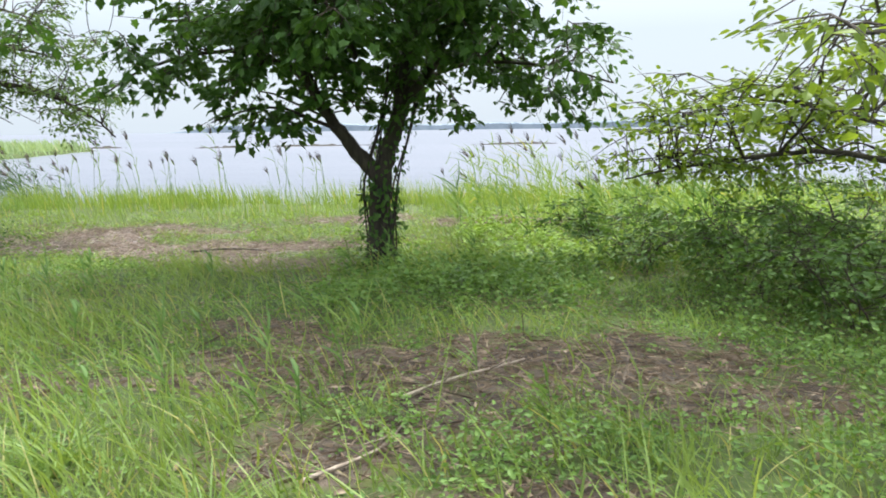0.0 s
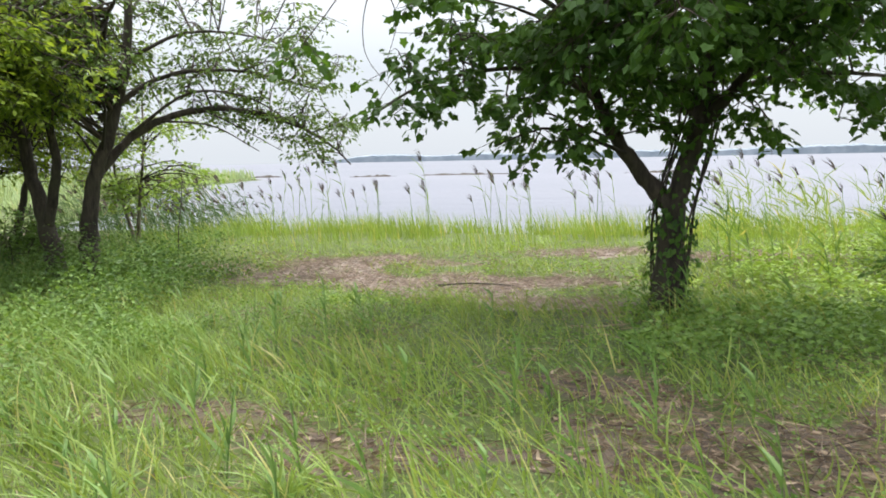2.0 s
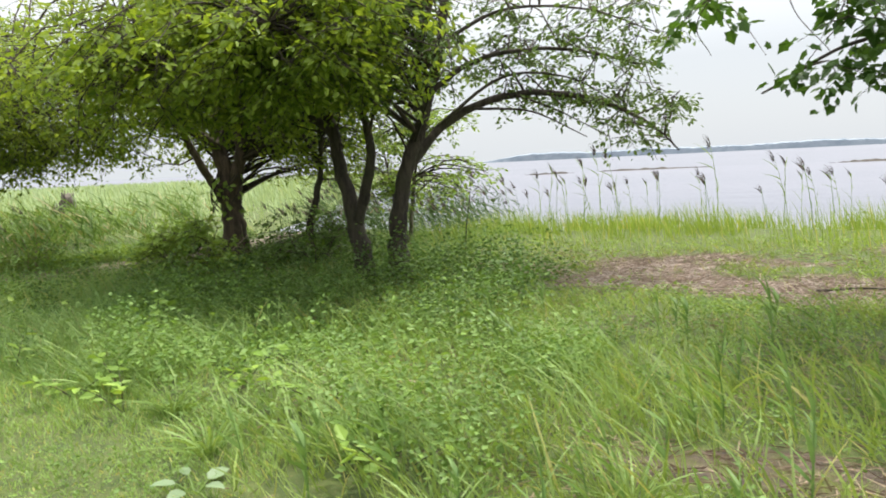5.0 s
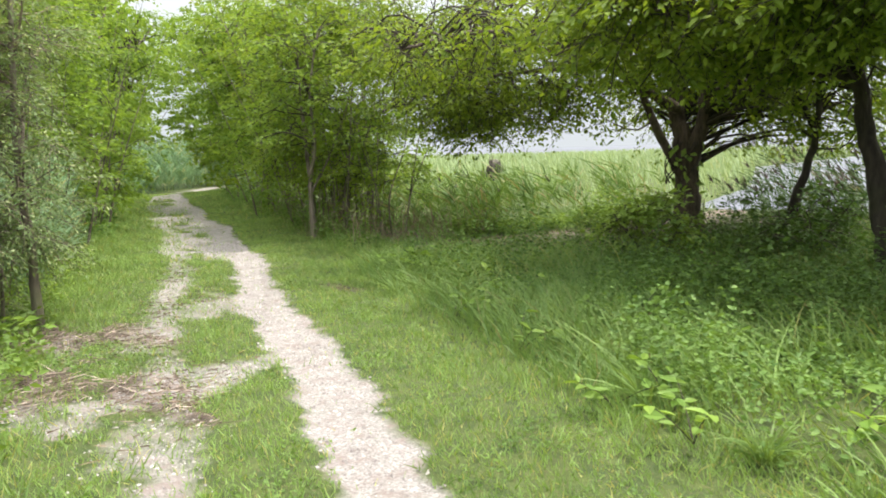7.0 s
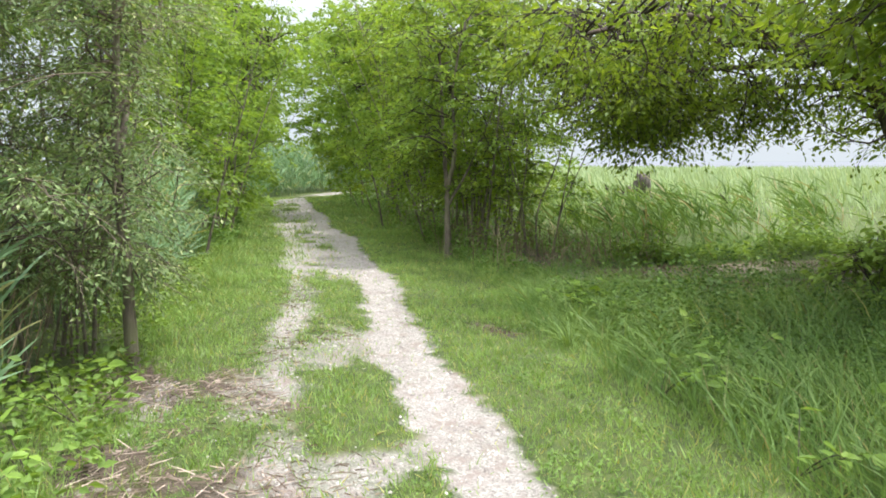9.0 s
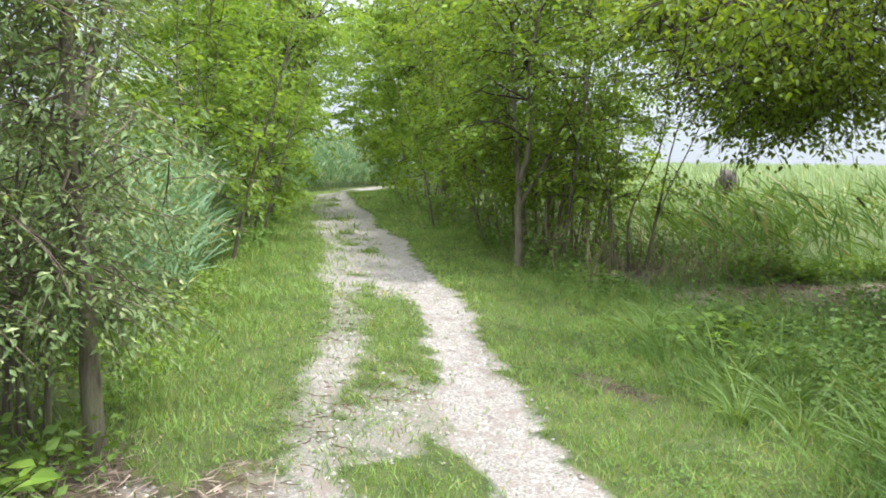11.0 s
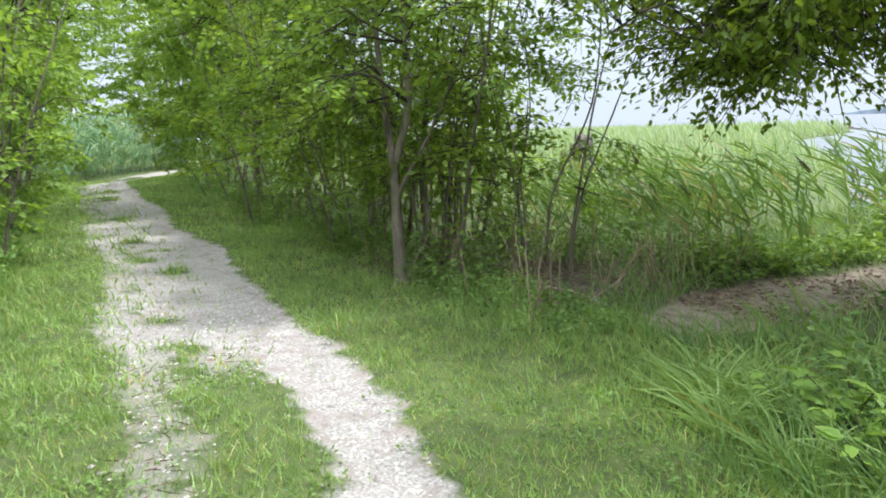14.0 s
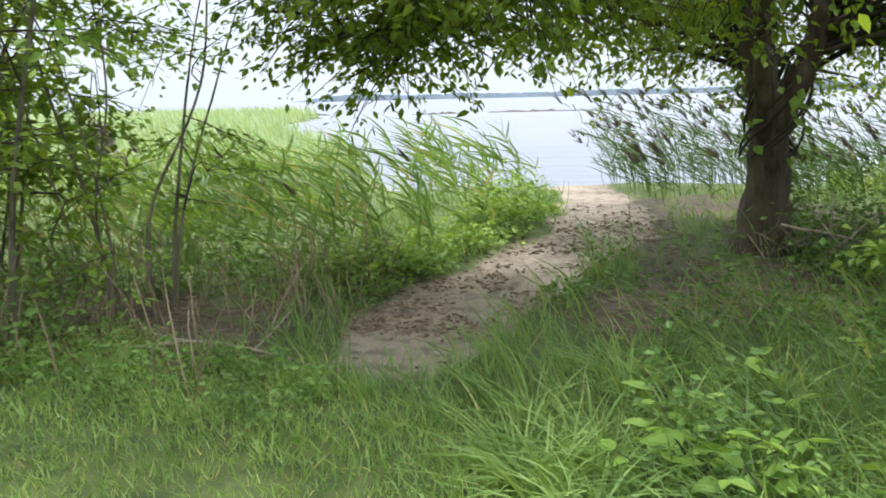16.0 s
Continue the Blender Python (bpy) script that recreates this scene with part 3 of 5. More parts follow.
# forked maple between the track and the lake, with creeper on its trunk
bx, by = -0.74, 8.6
maple = tree("maple_tree", (bx, by), [
    ([(bx, by, -0.1), (bx + 0.03, by - 0.02, 0.6), (bx + 0.06, by - 0.05, 1.1), (bx + 0.28, by, 1.9), (bx + 0.4, by + 0.1, 2.9), (bx + 0.3, by, 4.6), (bx + 0.2, by, 6.0)], 0.165, 0.03),
    ([(bx + 0.04, by - 0.03, 1.05), (bx - 0.3, by - 0.05, 1.45), (bx - 0.62, by - 0.15, 1.95), (bx - 0.95, by - 0.3, 2.8), (bx - 1.5, by - 0.4, 4.0)], 0.105, 0.03),
    ([(bx + 0.2, by, 1.75), (bx + 0.62, by - 0.1, 2.25), (bx + 1.0, by - 0.2, 2.9), (bx + 1.7, by - 0.3, 3.9)], 0.075, 0.02)] + [
    ([(bx + 0.35, by, 2.1), (bx + 1.1, by + 0.2, 2.35), (bx + 2.0, by + 0.1, 2.3), (bx + 2.7, by, 2.1)], 0.035, 0.01),
    ([(bx - 0.7, by, 2.2), (bx - 1.5, by, 2.5), (bx - 2.5, by, 2.35), (bx - 3.2, by + 0.1, 2.0)], 0.035, 0.01),
    ([(bx - 0.95, by - 0.3, 2.9), (bx - 2.2, by - 0.5, 3.7), (bx - 3.4, by - 0.6, 3.5), (bx - 4.0, by - 0.6, 2.75)], 0.03, 0.004),
    ([(bx - 2.4, by - 0.5, 3.7), (bx - 2.9, by - 0.4, 3.3), (bx - 3.0, by - 0.4, 2.7), (bx - 2.7, by - 0.4, 2.25)], 0.009, 0.003),
    ([(bx - 2.8, by - 0.5, 3.7), (bx - 3.3, by - 0.5, 3.1), (bx - 3.7, by - 0.5, 2.6), (bx - 3.6, by - 0.5, 2.3)], 0.009, 0.003),
    ([(bx - 3.0, by - 0.6, 3.6), (bx - 2.6, by - 0.7, 3.0), (bx - 2.7, by - 0.7, 2.5)], 0.008, 0.003),
    ([(bx - 0.2, by - 0.2, 2.4), (bx - 0.3, by - 1.2, 2.9), (bx - 0.2, by - 2.4, 2.9)], 0.04, 0.012)],
    [(bx - 0.1, by, 3.5, 2.6, 2.4, 1.4, 3.2), (bx - 1.4, by - 0.3, 2.35, 1.35, 1.2, 0.7, 0.9), (bx + 1.3, by - 0.2, 2.5, 1.45, 1.2, 0.7, 0.6), (bx, by - 1.0, 2.8, 1.5, 1.2, 0.6, 0.7), (bx, by, 5.3, 2.4, 2.2, 1.3, 2.2), (bx - 3.6, by - 0.6, 3.2, 0.6, 0.4, 0.4, 0.04)],
    290, "broad maple with a forked dark trunk wrapped in creeper", M_MAPLE, M_BARK, LOBED, 0.104, 66, 0.5, 0.5, 1.5, 11)


def creeper(parent, name, axis_pts, radius, n, size, seed, material, label):
    """Leaves of a climber on a trunk."""
    rg = np.random.default_rng(seed)
    P = smooth_path(axis_pts, 60)
    c = P[rg.integers(0, 60, n)]
    th = rg.uniform(0, 2 * np.pi, n)
    out = np.stack([np.cos(th), np.sin(th), 0 * th], 1)
    at = c + out * (radius * rg.uniform(0.85, 1.5, n))[:, None]
    s = Soup()
    leaves(s, RHOMB, at, unit(out * 0.3 + rg.normal(size=(n, 3)) * 0.4 + [0, 0, -0.8]), unit(out + [0, 0, 0.5]), size * rg.uniform(0.6, 1.3, n), rg)
    tagged(s.make(name, material, parent, False, label), kind="stuff")
    v = Soup()
    for _ in range(9):
        t0 = rg.uniform(0, 6.28)
        q = [p + radius * 1.08 * np.array([math.cos(t0 + f * 2.2), math.sin(t0 + f * 2.2), 0]) for f, p in zip(np.linspace(0, 1, 14), P[::4][:14])]
        tube(v, q, np.full(len(q), 0.011), 4, 0, rg)
    v.make("vine", M_TWIG, parent, True)


creeper(maple, "creeper", [(bx, by, 0), (bx + 0.03, by - 0.02, 0.6), (bx + 0.06, by - 0.05, 1.1), (bx + 0.28, by, 1.9), (bx + 0.38, by + 0.05, 2.7)], 0.18, 780, 0.08, 5, M_MAPLE, "dark green creeper leaves on the trunk")

# leaning pair of trunks with a long bough over the meadow
ax_, ay_ = -8.22, 9.95
tree("leaning_tree", (ax_, ay_), [
    ([(ax_, ay_, -0.1), (ax_, ay_, 0.7), (ax_ + 0.14, ay_, 1.4), (ax_ + 0.45, ay_ + 0.1, 2.3), (ax_ + 0.72, ay_ + 0.1, 3.3), (ax_ + 0.8, ay_, 5.0)], 0.15, 0.04),
    ([(ax_ + 0.1, ay_, 1.4), (ax_ + 0.6, ay_ + 0.4, 2.05), (ax_ + 1.4, ay_ + 0.7, 2.35), (ax_ + 2.3, ay_ + 1.0, 2.25), (ax_ + 3.0, ay_ + 1.2, 1.9), (ax_ + 3.35, ay_ + 1.3, 1.55)], 0.075, 0.01),
    ([(ax_ + 0.28, ay_, 2.2), (ax_ + 1.0, ay_ + 0.3, 2.75), (ax_ + 2.0, ay_ + 0.6, 2.85), (ax_ + 3.0, ay_ + 1.0, 2.6)], 0.05, 0.01),
    ([(ax_ + 0.9, ay_ + 0.5, 2.2), (ax_ + 1.7, ay_ + 0.4, 2.1), (ax_ + 2.4, ay_ + 0.3, 1.75)], 0.022, 0.006),
    ([(ax_ + 0.5, ay_ + 0.3, 2.0), (ax_ + 1.3, ay_ + 0.5, 2.55), (ax_ + 2.1, ay_ + 0.6, 2.5), (ax_ + 2.7, ay_ + 0.7, 2.15)], 0.028, 0.006),
    ([(ax_ + 0.6, ay_ + 0.2, 3.0), (ax_ + 1.4, ay_ + 0.4, 3.35), (ax_ + 2.4, ay_ + 0.5, 3.25), (ax_ + 3.2, ay_ + 0.6, 2.9)], 0.03, 0.006),
    ([(ax_ + 1.4, ay_ + 0.7, 2.35), (ax_ + 2.0, ay_ + 0.5, 2.1), (ax_ + 2.6, ay_ + 0.6, 1.75)], 0.018, 0.004),
    ([(ax_ + 0.35, ay_, 2.7), (ax_ + 0.9, ay_ - 0.6, 3.4), (ax_ + 1.6, ay_ - 1.0, 3.8)], 0.05, 0.012),
    ([(ax_ + 0.4, ay_, 3.0), (ax_ - 0.6, ay_ - 0.6, 3.8), (ax_ - 1.6, ay_ - 1.0, 4.2)], 0.05, 0.012)],
    [(ax_ + 1.8, ay_ + 0.8, 3.4, 1.8, 1.0, 0.6, 1.2), (ax_ + 2.2, ay_ + 0.9, 2.7, 1.3, 0.8, 0.6, 1.8), (ax_ + 2.9, ay_ + 1.1, 2.0, 0.6, 0.6, 0.5, 0.8), (ax_, ay_, 4.6, 2.4, 2.2, 1.2, 1.8), (ax_ + 0.2, ay_ - 0.5, 2.85, 1.2, 0.9, 0.5, 1.2), (ax_ + 0.5, ay_ - 1.1, 2.9, 0.9, 0.8, 0.6, 1.0), (ax_ - 0.4, ay_ + 1.2, 2.5, 1.3, 1.0, 0.8, 0.9), (ax_ - 0.7, ay_ - 1.2, 3.2, 1.6, 1.2, 0.7, 1.6), (ax_ + 0.2, ay_ - 1.5, 3.6, 1.2, 1.2, 0.7, 1.2)],
    300, "leaning tree with dark trunk and a long sparse bough", M_LEAN, M_BARK, OVATE, 0.075, 58, 0.36, 0.45, 1.45, 21)
a2x, a2y = -8.62, 9.8
tree("leaning_tree", (a2x, a2y), [
    ([(a2x, a2y, -0.1), (a2x - 0.12, a2y, 0.8), (a2x - 0.35, a2y, 1.7), (a2x - 0.5, a2y, 2.8), (a2x - 0.6, a2y, 4.6)], 0.14, 0.04),
    ([(a2x - 0.1, a2y, 0.8), (a2x + 0.25, a2y - 0.2, 1.7), (a2x + 0.1, a2y - 0.3, 2.8), (a2x + 0.2, a2y - 0.4, 4.0)], 0.08, 0.025),
    ([(a2x - 0.4, a2y, 2.0), (a2x - 1.2, a2y - 1.0, 2.9), (a2x - 1.4, a2y - 2.2, 3.0)], 0.06, 0.014),
    ([(a2x - 0.4, a2y, 2.2), (a2x - 0.2, a2y - 1.2, 2.9), (a2x + 0.4, a2y - 2.4, 2.9)], 0.05, 0.014)],
    [(a2x - 0.9, a2y - 1.0, 3.6, 2.0, 2.2, 1.3, 2.0), (a2x - 0.6, a2y - 1.6, 2.7, 1.7, 1.6, 0.7, 1.7), (a2x - 0.8, a2y - 2.8, 2.8, 1.6, 1.0, 0.45, 0.9), (a2x - 0.9, a2y - 0.6, 2.5, 1.3, 1.0, 0.6, 0.9), (a2x + 0.6, a2y - 1.7, 2.8, 1.4, 1.1, 0.7, 1.6), (a2x - 1.9, a2y - 1.6, 2.3, 1.2, 1.2, 0.6, 0.8)],
    350, "dark leaning trunk with yellow-green leaves beside its twin", M_ELDER, M_BARK, OVATE, 0.085, 70, 0.42, 0.4, 1.95, 22)

# stout forked tree beside the sandy way to the beach
cx_, cy_ = -12.18, 11.7
elder = tree("box_elder_tree", (cx_, cy_), [
    ([(cx_, cy_, -0.1), (cx_ + 0.02, cy_, 0.6), (cx_ - 0.03, cy_, 1.3), (cx_ - 0.2, cy_, 2.1), (cx_ - 0.28, cy_, 3.4), (cx_ - 0.2, cy_, 5.6)], 0.24, 0.05),
    ([(cx_ + 0.05, cy_ - 0.02, 1.15), (cx_ + 0.26, cy_ - 0.06, 1.75), (cx_ + 0.4, cy_ - 0.1, 2.6), (cx_ + 0.8, cy_ - 0.2, 4.6)], 0.14, 0.04),
    ([(cx_ - 0.02, cy_ - 0.05, 0.95), (cx_ - 0.22, cy_ - 0.45, 1.7), (cx_ - 0.3, cy_ - 0.85, 2.4), (cx_ - 0.5, cy_ - 1.4, 3.3)], 0.085, 0.03),
    ([(cx_ - 0.5, cy_ - 1.3, 2.6), (cx_ - 1.8, cy_ - 2.4, 2.55), (cx_ - 2.8, cy_ - 3.6, 2.1)], 0.04, 0.008)] + [
    ([(cx_ - 0.1, cy_ - 0.1, 2.0), (cx_ - 0.6, cy_ - 1.6, 2.75), (cx_ - 0.9, cy_ - 3.2, 3.0), (cx_ - 0.9, cy_ - 4.6, 2.7)], 0.085, 0.02),
    ([(cx_ - 0.3, cy_ - 0.6, 2.35), (cx_ - 1.5, cy_ - 1.0, 2.4), (cx_ - 2.6, cy_ - 1.1, 2.05), (cx_ - 3.3, cy_ - 1.0, 1.6)], 0.045, 0.008),
    ([(cx_ + 0.3, cy_, 2.2), (cx_ + 1.2, cy_ - 1.4, 2.7), (cx_ + 1.8, cy_ - 3.0, 2.9), (cx_ + 2.4, cy_ - 4.4, 2.6)], 0.07, 0.015),
    ([(cx_ - 0.5, cy_ - 1.3, 2.7), (cx_ - 2.0, cy_ - 2.5, 3.0), (cx_ - 3.2, cy_ - 3.2, 2.7)], 0.05, 0.012),
    ([(cx_ - 0.28, cy_, 2.6), (cx_ - 1.8, cy_ - 0.4, 3.1), (cx_ - 3.4, cy_ - 1.0, 2.9), (cx_ - 4.6, cy_ - 1.3, 2.3)], 0.06, 0.01)],
    [(cx_ - 0.4, cy_ - 0.6, 3.7, 2.9, 2.4, 1.4, 2.6), (cx_ - 1.5, cy_ - 2.0, 2.85, 2.4, 2.4, 0.7, 2.0), (cx_ - 2.6, cy_ - 2.4, 3.2, 1.9, 1.4, 0.8, 0.9), (cx_ - 2.2, cy_ - 3.0, 2.3, 1.1, 0.8, 0.4, 0.5), (cx_ - 2.1, cy_ - 1.7, 2.2, 2.2, 1.1, 0.45, 1.7), (cx_ - 3.25, cy_ - 2.1, 1.95, 0.6, 0.6, 0.6, 0.16),
     (cx_ - 1.0, cy_ + 1.0, 2.2, 1.2, 1.1, 0.6, 1.0), (cx_ + 1.3, cy_ - 2.4, 2.9, 2.0, 2.4, 0.75, 1.3), (cx_ + 1.2, cy_ + 1.5, 1.75, 1.3, 0.8, 0.5, 0.8), (cx_ - 3.5, cy_ - 1.6, 3.1, 1.6, 1.3, 0.65, 1.8), (cx_ - 0.5, cy_ + 3.0, 3.5, 1.6, 1.1, 0.7, 0.8), (cx_ - 4.6, cy_ - 1.2, 3.7, 1.2, 1.2, 0.7, 0.6), (cx_ + 1.2, cy_ + 2.0, 3.6, 2.0, 1.5, 0.9, 1.3),
     (cx_ - 0.9, cy_ - 4.2, 2.8, 1.5, 1.0, 0.45, 0.5), (cx_ + 0.6, cy_ + 1.0, 2.3, 1.8, 0.9, 0.7, 1.0), (cx_ + 2.3, cy_ - 0.2, 2.3, 1.3, 1.0, 0.7, 0.9), (cx_ - 2.9, cy_ - 0.9, 2.1, 0.8, 0.8, 0.5, 0.3), (cx_ + 1.6, cy_ + 0.4, 2.5, 1.6, 1.2, 0.7, 0.7), (cx_ - 3.6, cy_ - 2.0, 3.7, 1.7, 1.6, 0.9, 0.9)],
    850, "stout brown forked tree with low spreading boughs", M_ELDER, M_BARKRED, OVATE, 0.072, 74, 0.52, 0.5, 1.2, 31, sides=12)

creeper(elder, "creeper", [(cx_ - 0.02, cy_ - 0.1, 0.9), (cx_, cy_ - 0.15, 1.2), (cx_ + 0.05, cy_ - 0.15, 1.6)], 0.22, 55, 0.12, 6, M_BRAMBLE, "light green creeper leaves on the trunk")

# slender leaning stem behind
sx, sy = -10.35, 11.05
tree("slender_tree", (sx, sy), [
    ([(sx, sy, -0.1), (sx + 0.12, sy, 0.7), (sx + 0.35, sy, 1.5), (sx + 0.4, sy, 2.4), (sx + 0.6, sy - 0.1, 3.8)], 0.078, 0.02),
    ([(sx + 0.35, sy, 1.6), (sx + 0.1, sy - 0.3, 2.3), (sx - 0.4, sy - 0.6, 3.0)], 0.04, 0.01)],
    [(sx + 0.5, sy + 0.2, 3.0, 1.2, 1.1, 0.9, 1.0), (sx + 0.6, sy + 0.3, 1.9, 0.8, 0.6, 0.3, 0.25)], 40, "slender leaning dark stem with light leaves", M_HEDGE, M_BARK, OVATE, 0.08, 52, 0.4, 0.45, 1.3, 32)

# light young tree by the shore
yx, yy = -9.6, 13.2
tree("young_tree", (yx, yy), [
    ([(yx, yy, -0.1), (yx + 0.1, yy, 0.9), (yx + 0.25, yy, 1.9), (yx + 0.3, yy, 3.2)], 0.045, 0.012),
    ([(yx, yy, 0.1), (yx - 0.3, yy, 1.2), (yx - 0.5, yy, 2.4)], 0.035, 0.01)],
    [(yx + 0.4, yy, 1.7, 1.3, 0.9, 1.0, 1.0)], 48, "young light-green tree near the reeds", M_BRAMBLE, M_BARKGREY, OVATE, 0.085, 60, 0.38, 0.3, 0.5, 33)

# thin bare sapling in the open
px_, py_ = -8.10, 11.99
tree("sapling", (px_, py_), [([(px_, py_, -0.05), (px_ + 0.04, py_, 0.5), (px_ + 0.12, py_, 1.0), (px_ + 0.16, py_, 1.5)], 0.013, 0.004)],
     [(px_ + 0.14, py_, 1.25, 0.12, 0.12, 0.3, 1.0)], 3, "thin bare sapling with a few leaves", M_HEDGE, M_BARK, OVATE, 0.05, 8, 0.14, 0.1, 0.9, 36)

# tree and bushes on the near side of the meadow, a bough of it reaching over the way
rx_, ry_ = 4.7, 6.2
tree("mulberry_tree", (rx_, ry_), [
    ([(rx_, ry_, -0.1), (rx_ - 0.05, ry_, 1.0), (rx_ - 0.2, ry_ - 0.1, 2.2), (rx_ - 0.2, ry_, 4.2)], 0.14, 0.04),
    ([(rx_ - 0.1, ry_ - 0.1, 1.7), (rx_ - 1.0, ry_ - 1.2, 2.1), (rx_ - 2.2, ry_ - 2.3, 2.05), (rx_ - 3.0, ry_ - 2.9, 2.0)], 0.05, 0.008),
    ([(rx_ - 0.1, ry_, 1.0), (rx_ - 1.1, ry_ + 0.5, 1.35), (rx_ - 2.2, ry_ + 0.9, 1.25), (rx_ - 2.9, ry_ + 1.1, 1.1)], 0.04, 0.008),
    # high limb, out of view, added to carry shading leaves
    ([(rx_ - 0.2, ry_, 2.6), (rx_ - 1.2, ry_ - 0.3, 3.7), (rx_ - 2.4, ry_ - 0.6, 4.3), (rx_ - 3.8, ry_ - 0.3, 4.6)], 0.06, 0.012),
    ([(rx_ - 0.1, ry_, 1.3), (rx_ - 1.0, ry_ + 1.0, 1.75), (rx_ - 1.8, ry_ + 1.5, 1.9)], 0.04, 0.01)],
    # the lobes at 4.1 and 4.5 m are unseen, added to shade the soil
    [(rx_ - 0.4, ry_ + 0.8, 2.0, 1.6, 1.5, 0.8, 1.0), (rx_ - 0.4, ry_, 3.6, 2.0, 2.0, 1.2, 1.2), (rx_ - 2.2, ry_ - 0.6, 4.1, 1.9, 1.7, 0.8, 1.3), (rx_ - 3.8, ry_ - 0.2, 4.5, 1.6, 1.4, 0.6, 1.0), (rx_ - 2.5, ry_ - 2.6, 2.1, 0.8, 0.7, 0.25, 0.24), (rx_ - 1.9, ry_ + 1.1, 1.6, 1.0, 0.8, 0.6, 0.8)],
    260, "leafy young tree with low boughs, broad light leaves", M_ELDER, M_BARK, OVATE, 0.088, 52, 0.46, 0.35, 0.8, 41)


def bush(base, r, h, clumps, leaf, label, seed, leaf_size=0.06, per=60, shape=OVATE, stems=6, bark=None, name="bush", floor=0.15, category="bush", group="", clump_r=0.32, lift=0.5, spread=0.7, lean=0.0):
    """A many-stemmed bush or small tree."""
    rg = np.random.default_rng(seed)
    x, y = base
    z = float(gz(x, y))
    limbs = []
    for _ in range(stems):
        th = rg.uniform(0, 6.28)
        d = np.array([math.cos(th), math.sin(th)]) * r * spread * rg.uniform(0.5, 1.3)
        p0 = np.array([x, y]) + d * rg.uniform(0.05, 0.6)
        k = rg.normal(size=(3, 2)) * 0.07 * r
        limbs.append(([(*p0, z - 0.1), (*(p0 + d * 0.2 + k[0]), z + h * 0.22), (*(p0 + d * 0.55 + k[1]), z + h * 0.5), (*(p0 + d * rg.uniform(0.8, 1.1) + k[2]), z + h * rg.uniform(0.65, 0.95))],
                      0.006 + 0.0028 * h * rg.uniform(0.3, 1.6), 0.004))
    blobs = [(x, y, z + h * lift, r, r, h * (1 - lift), 1.0), (x - 0.2 * lean, y - lean, z + h * 0.76, r * 0.85, r * 0.85, h * 0.24, 0.6 + 0.4 * lean), (x, y, z + h * 0.36, r * 1.1, r * 1.1, h * 0.2, 0.75 if bark else 1.0), (x, y, z + h * 0.17, r * 0.95, r * 0.95, h * 0.1, 0.2 if bark else 0.35)]
    return tree(name, base, limbs, blobs, clumps, label, leaf, bark or M_TWIG, shape, leaf_size, per, clump_r, 0.42 if name.startswith("silver") else 0.25, floor, seed, 6, 0.004, False, category, group)


# these bushes carry tree shade in their leaf colour
for q, (x, y, r, h, n) in enumerate([(3.0, 7.2, 1.1, 0.9, 46), (4.5, 8.2, 1.2, 1.4, 50), (3.5, 5.8, 1.0, 0.7, 46), (2.1, 8.3, 0.9, 0.7, 30), (5.2, 6.8, 1.2, 1.3, 40), (-9.8, 10.4, 0.8, 0.9, 36)]):
    bush((x, y), r, h, n, M_SHADED_LEAF, "low bush in the meadow, its green darkened for shade", 50 + q, 0.07, group="meadow bushes")

bush((-11.4, 9.7), 0.6, 0.85, 34, M_BRAMBLE, "bright yellow-green bush among weeds under the trees", 57, 0.085, group="meadow bushes")

# thicket along the lake side of the track
for q, (x, dd, r, h, n, ls) in enumerate([(-18.0, 1.8, 1.2, 4.7, 72, 0.085), (-19.0, 2.2, 1.6, 5.3, 138, 0.09), (-21.0, 2.0, 1.7, 5.6, 135, 0.095), (-23.2, 2.1, 1.8, 5.4, 100, 0.10), (-26.0, 2.2, 2.0, 5.6, 88, 0.115),
                                          (-29.2, 2.1, 2.3, 7.0, 90, 0.14), (-32.8, 2.5, 2.6, 7.6, 86, 0.155), (-36.0, 4.0, 2.7, 8.0, 80, 0.17), (-22.2, 4.2, 1.9, 6.2, 80, 0.11), (-24.5, 5.0, 1.8, 3.0, 36, 0.10), (-17.0, 2.65, 0.85, 3.4, 28, 0.065), (-18.9, 3.0, 1.5, 5.2, 34, 0.08), (-19.8, 1.9, 1.3, 5.4, 50, 0.09)]):
    y = float(track_edge(x)) + dd
    bush((x, y), r, h, n, M_HEDGE if q % 3 else M_ELDER, "tall thicket shrub with many thin stems", 70 + q, ls, 84 if x > -23.5 else 110, RHOMB, 7, M_BARKGREY, "thicket_shrub", 0.4 if q else 0.7, "shrub", "thicket by the track", 0.5, 0.56, 0.85, 0.25 if q < 8 else 0.1)

tx, ty = -17.75, 8.4
tree("thicket_tree", (tx, ty), [
    ([(tx, ty, -0.1), (tx - 0.04, ty, 0.6), (tx - 0.05, ty, 1.1), (tx - 0.25, ty + 0.05, 2.0), (tx - 0.3, ty, 3.4)], 0.062, 0.02),
    ([(tx - 0.05, ty, 1.05), (tx + 0.2, ty, 1.7), (tx + 0.3, ty - 0.1, 2.6), (tx + 0.5, ty, 3.6)], 0.045, 0.014),
    ([(tx - 0.03, ty, 0.8), (tx + 0.3, ty + 0.3, 1.6), (tx + 0.7, ty + 0.5, 2.6)], 0.025, 0.008)],
    [(tx + 0.1, ty, 3.2, 1.2, 1.1, 1.0, 1.0), (tx + 0.5, ty - 0.4, 2.0, 1.0, 0.8, 0.5, 0.4)], 46, "small forked tree with grey trunk in the thicket", M_HEDGE, M_BARKGREY, OVATE, 0.08, 62, 0.42, 0.35, 1.2, 69)

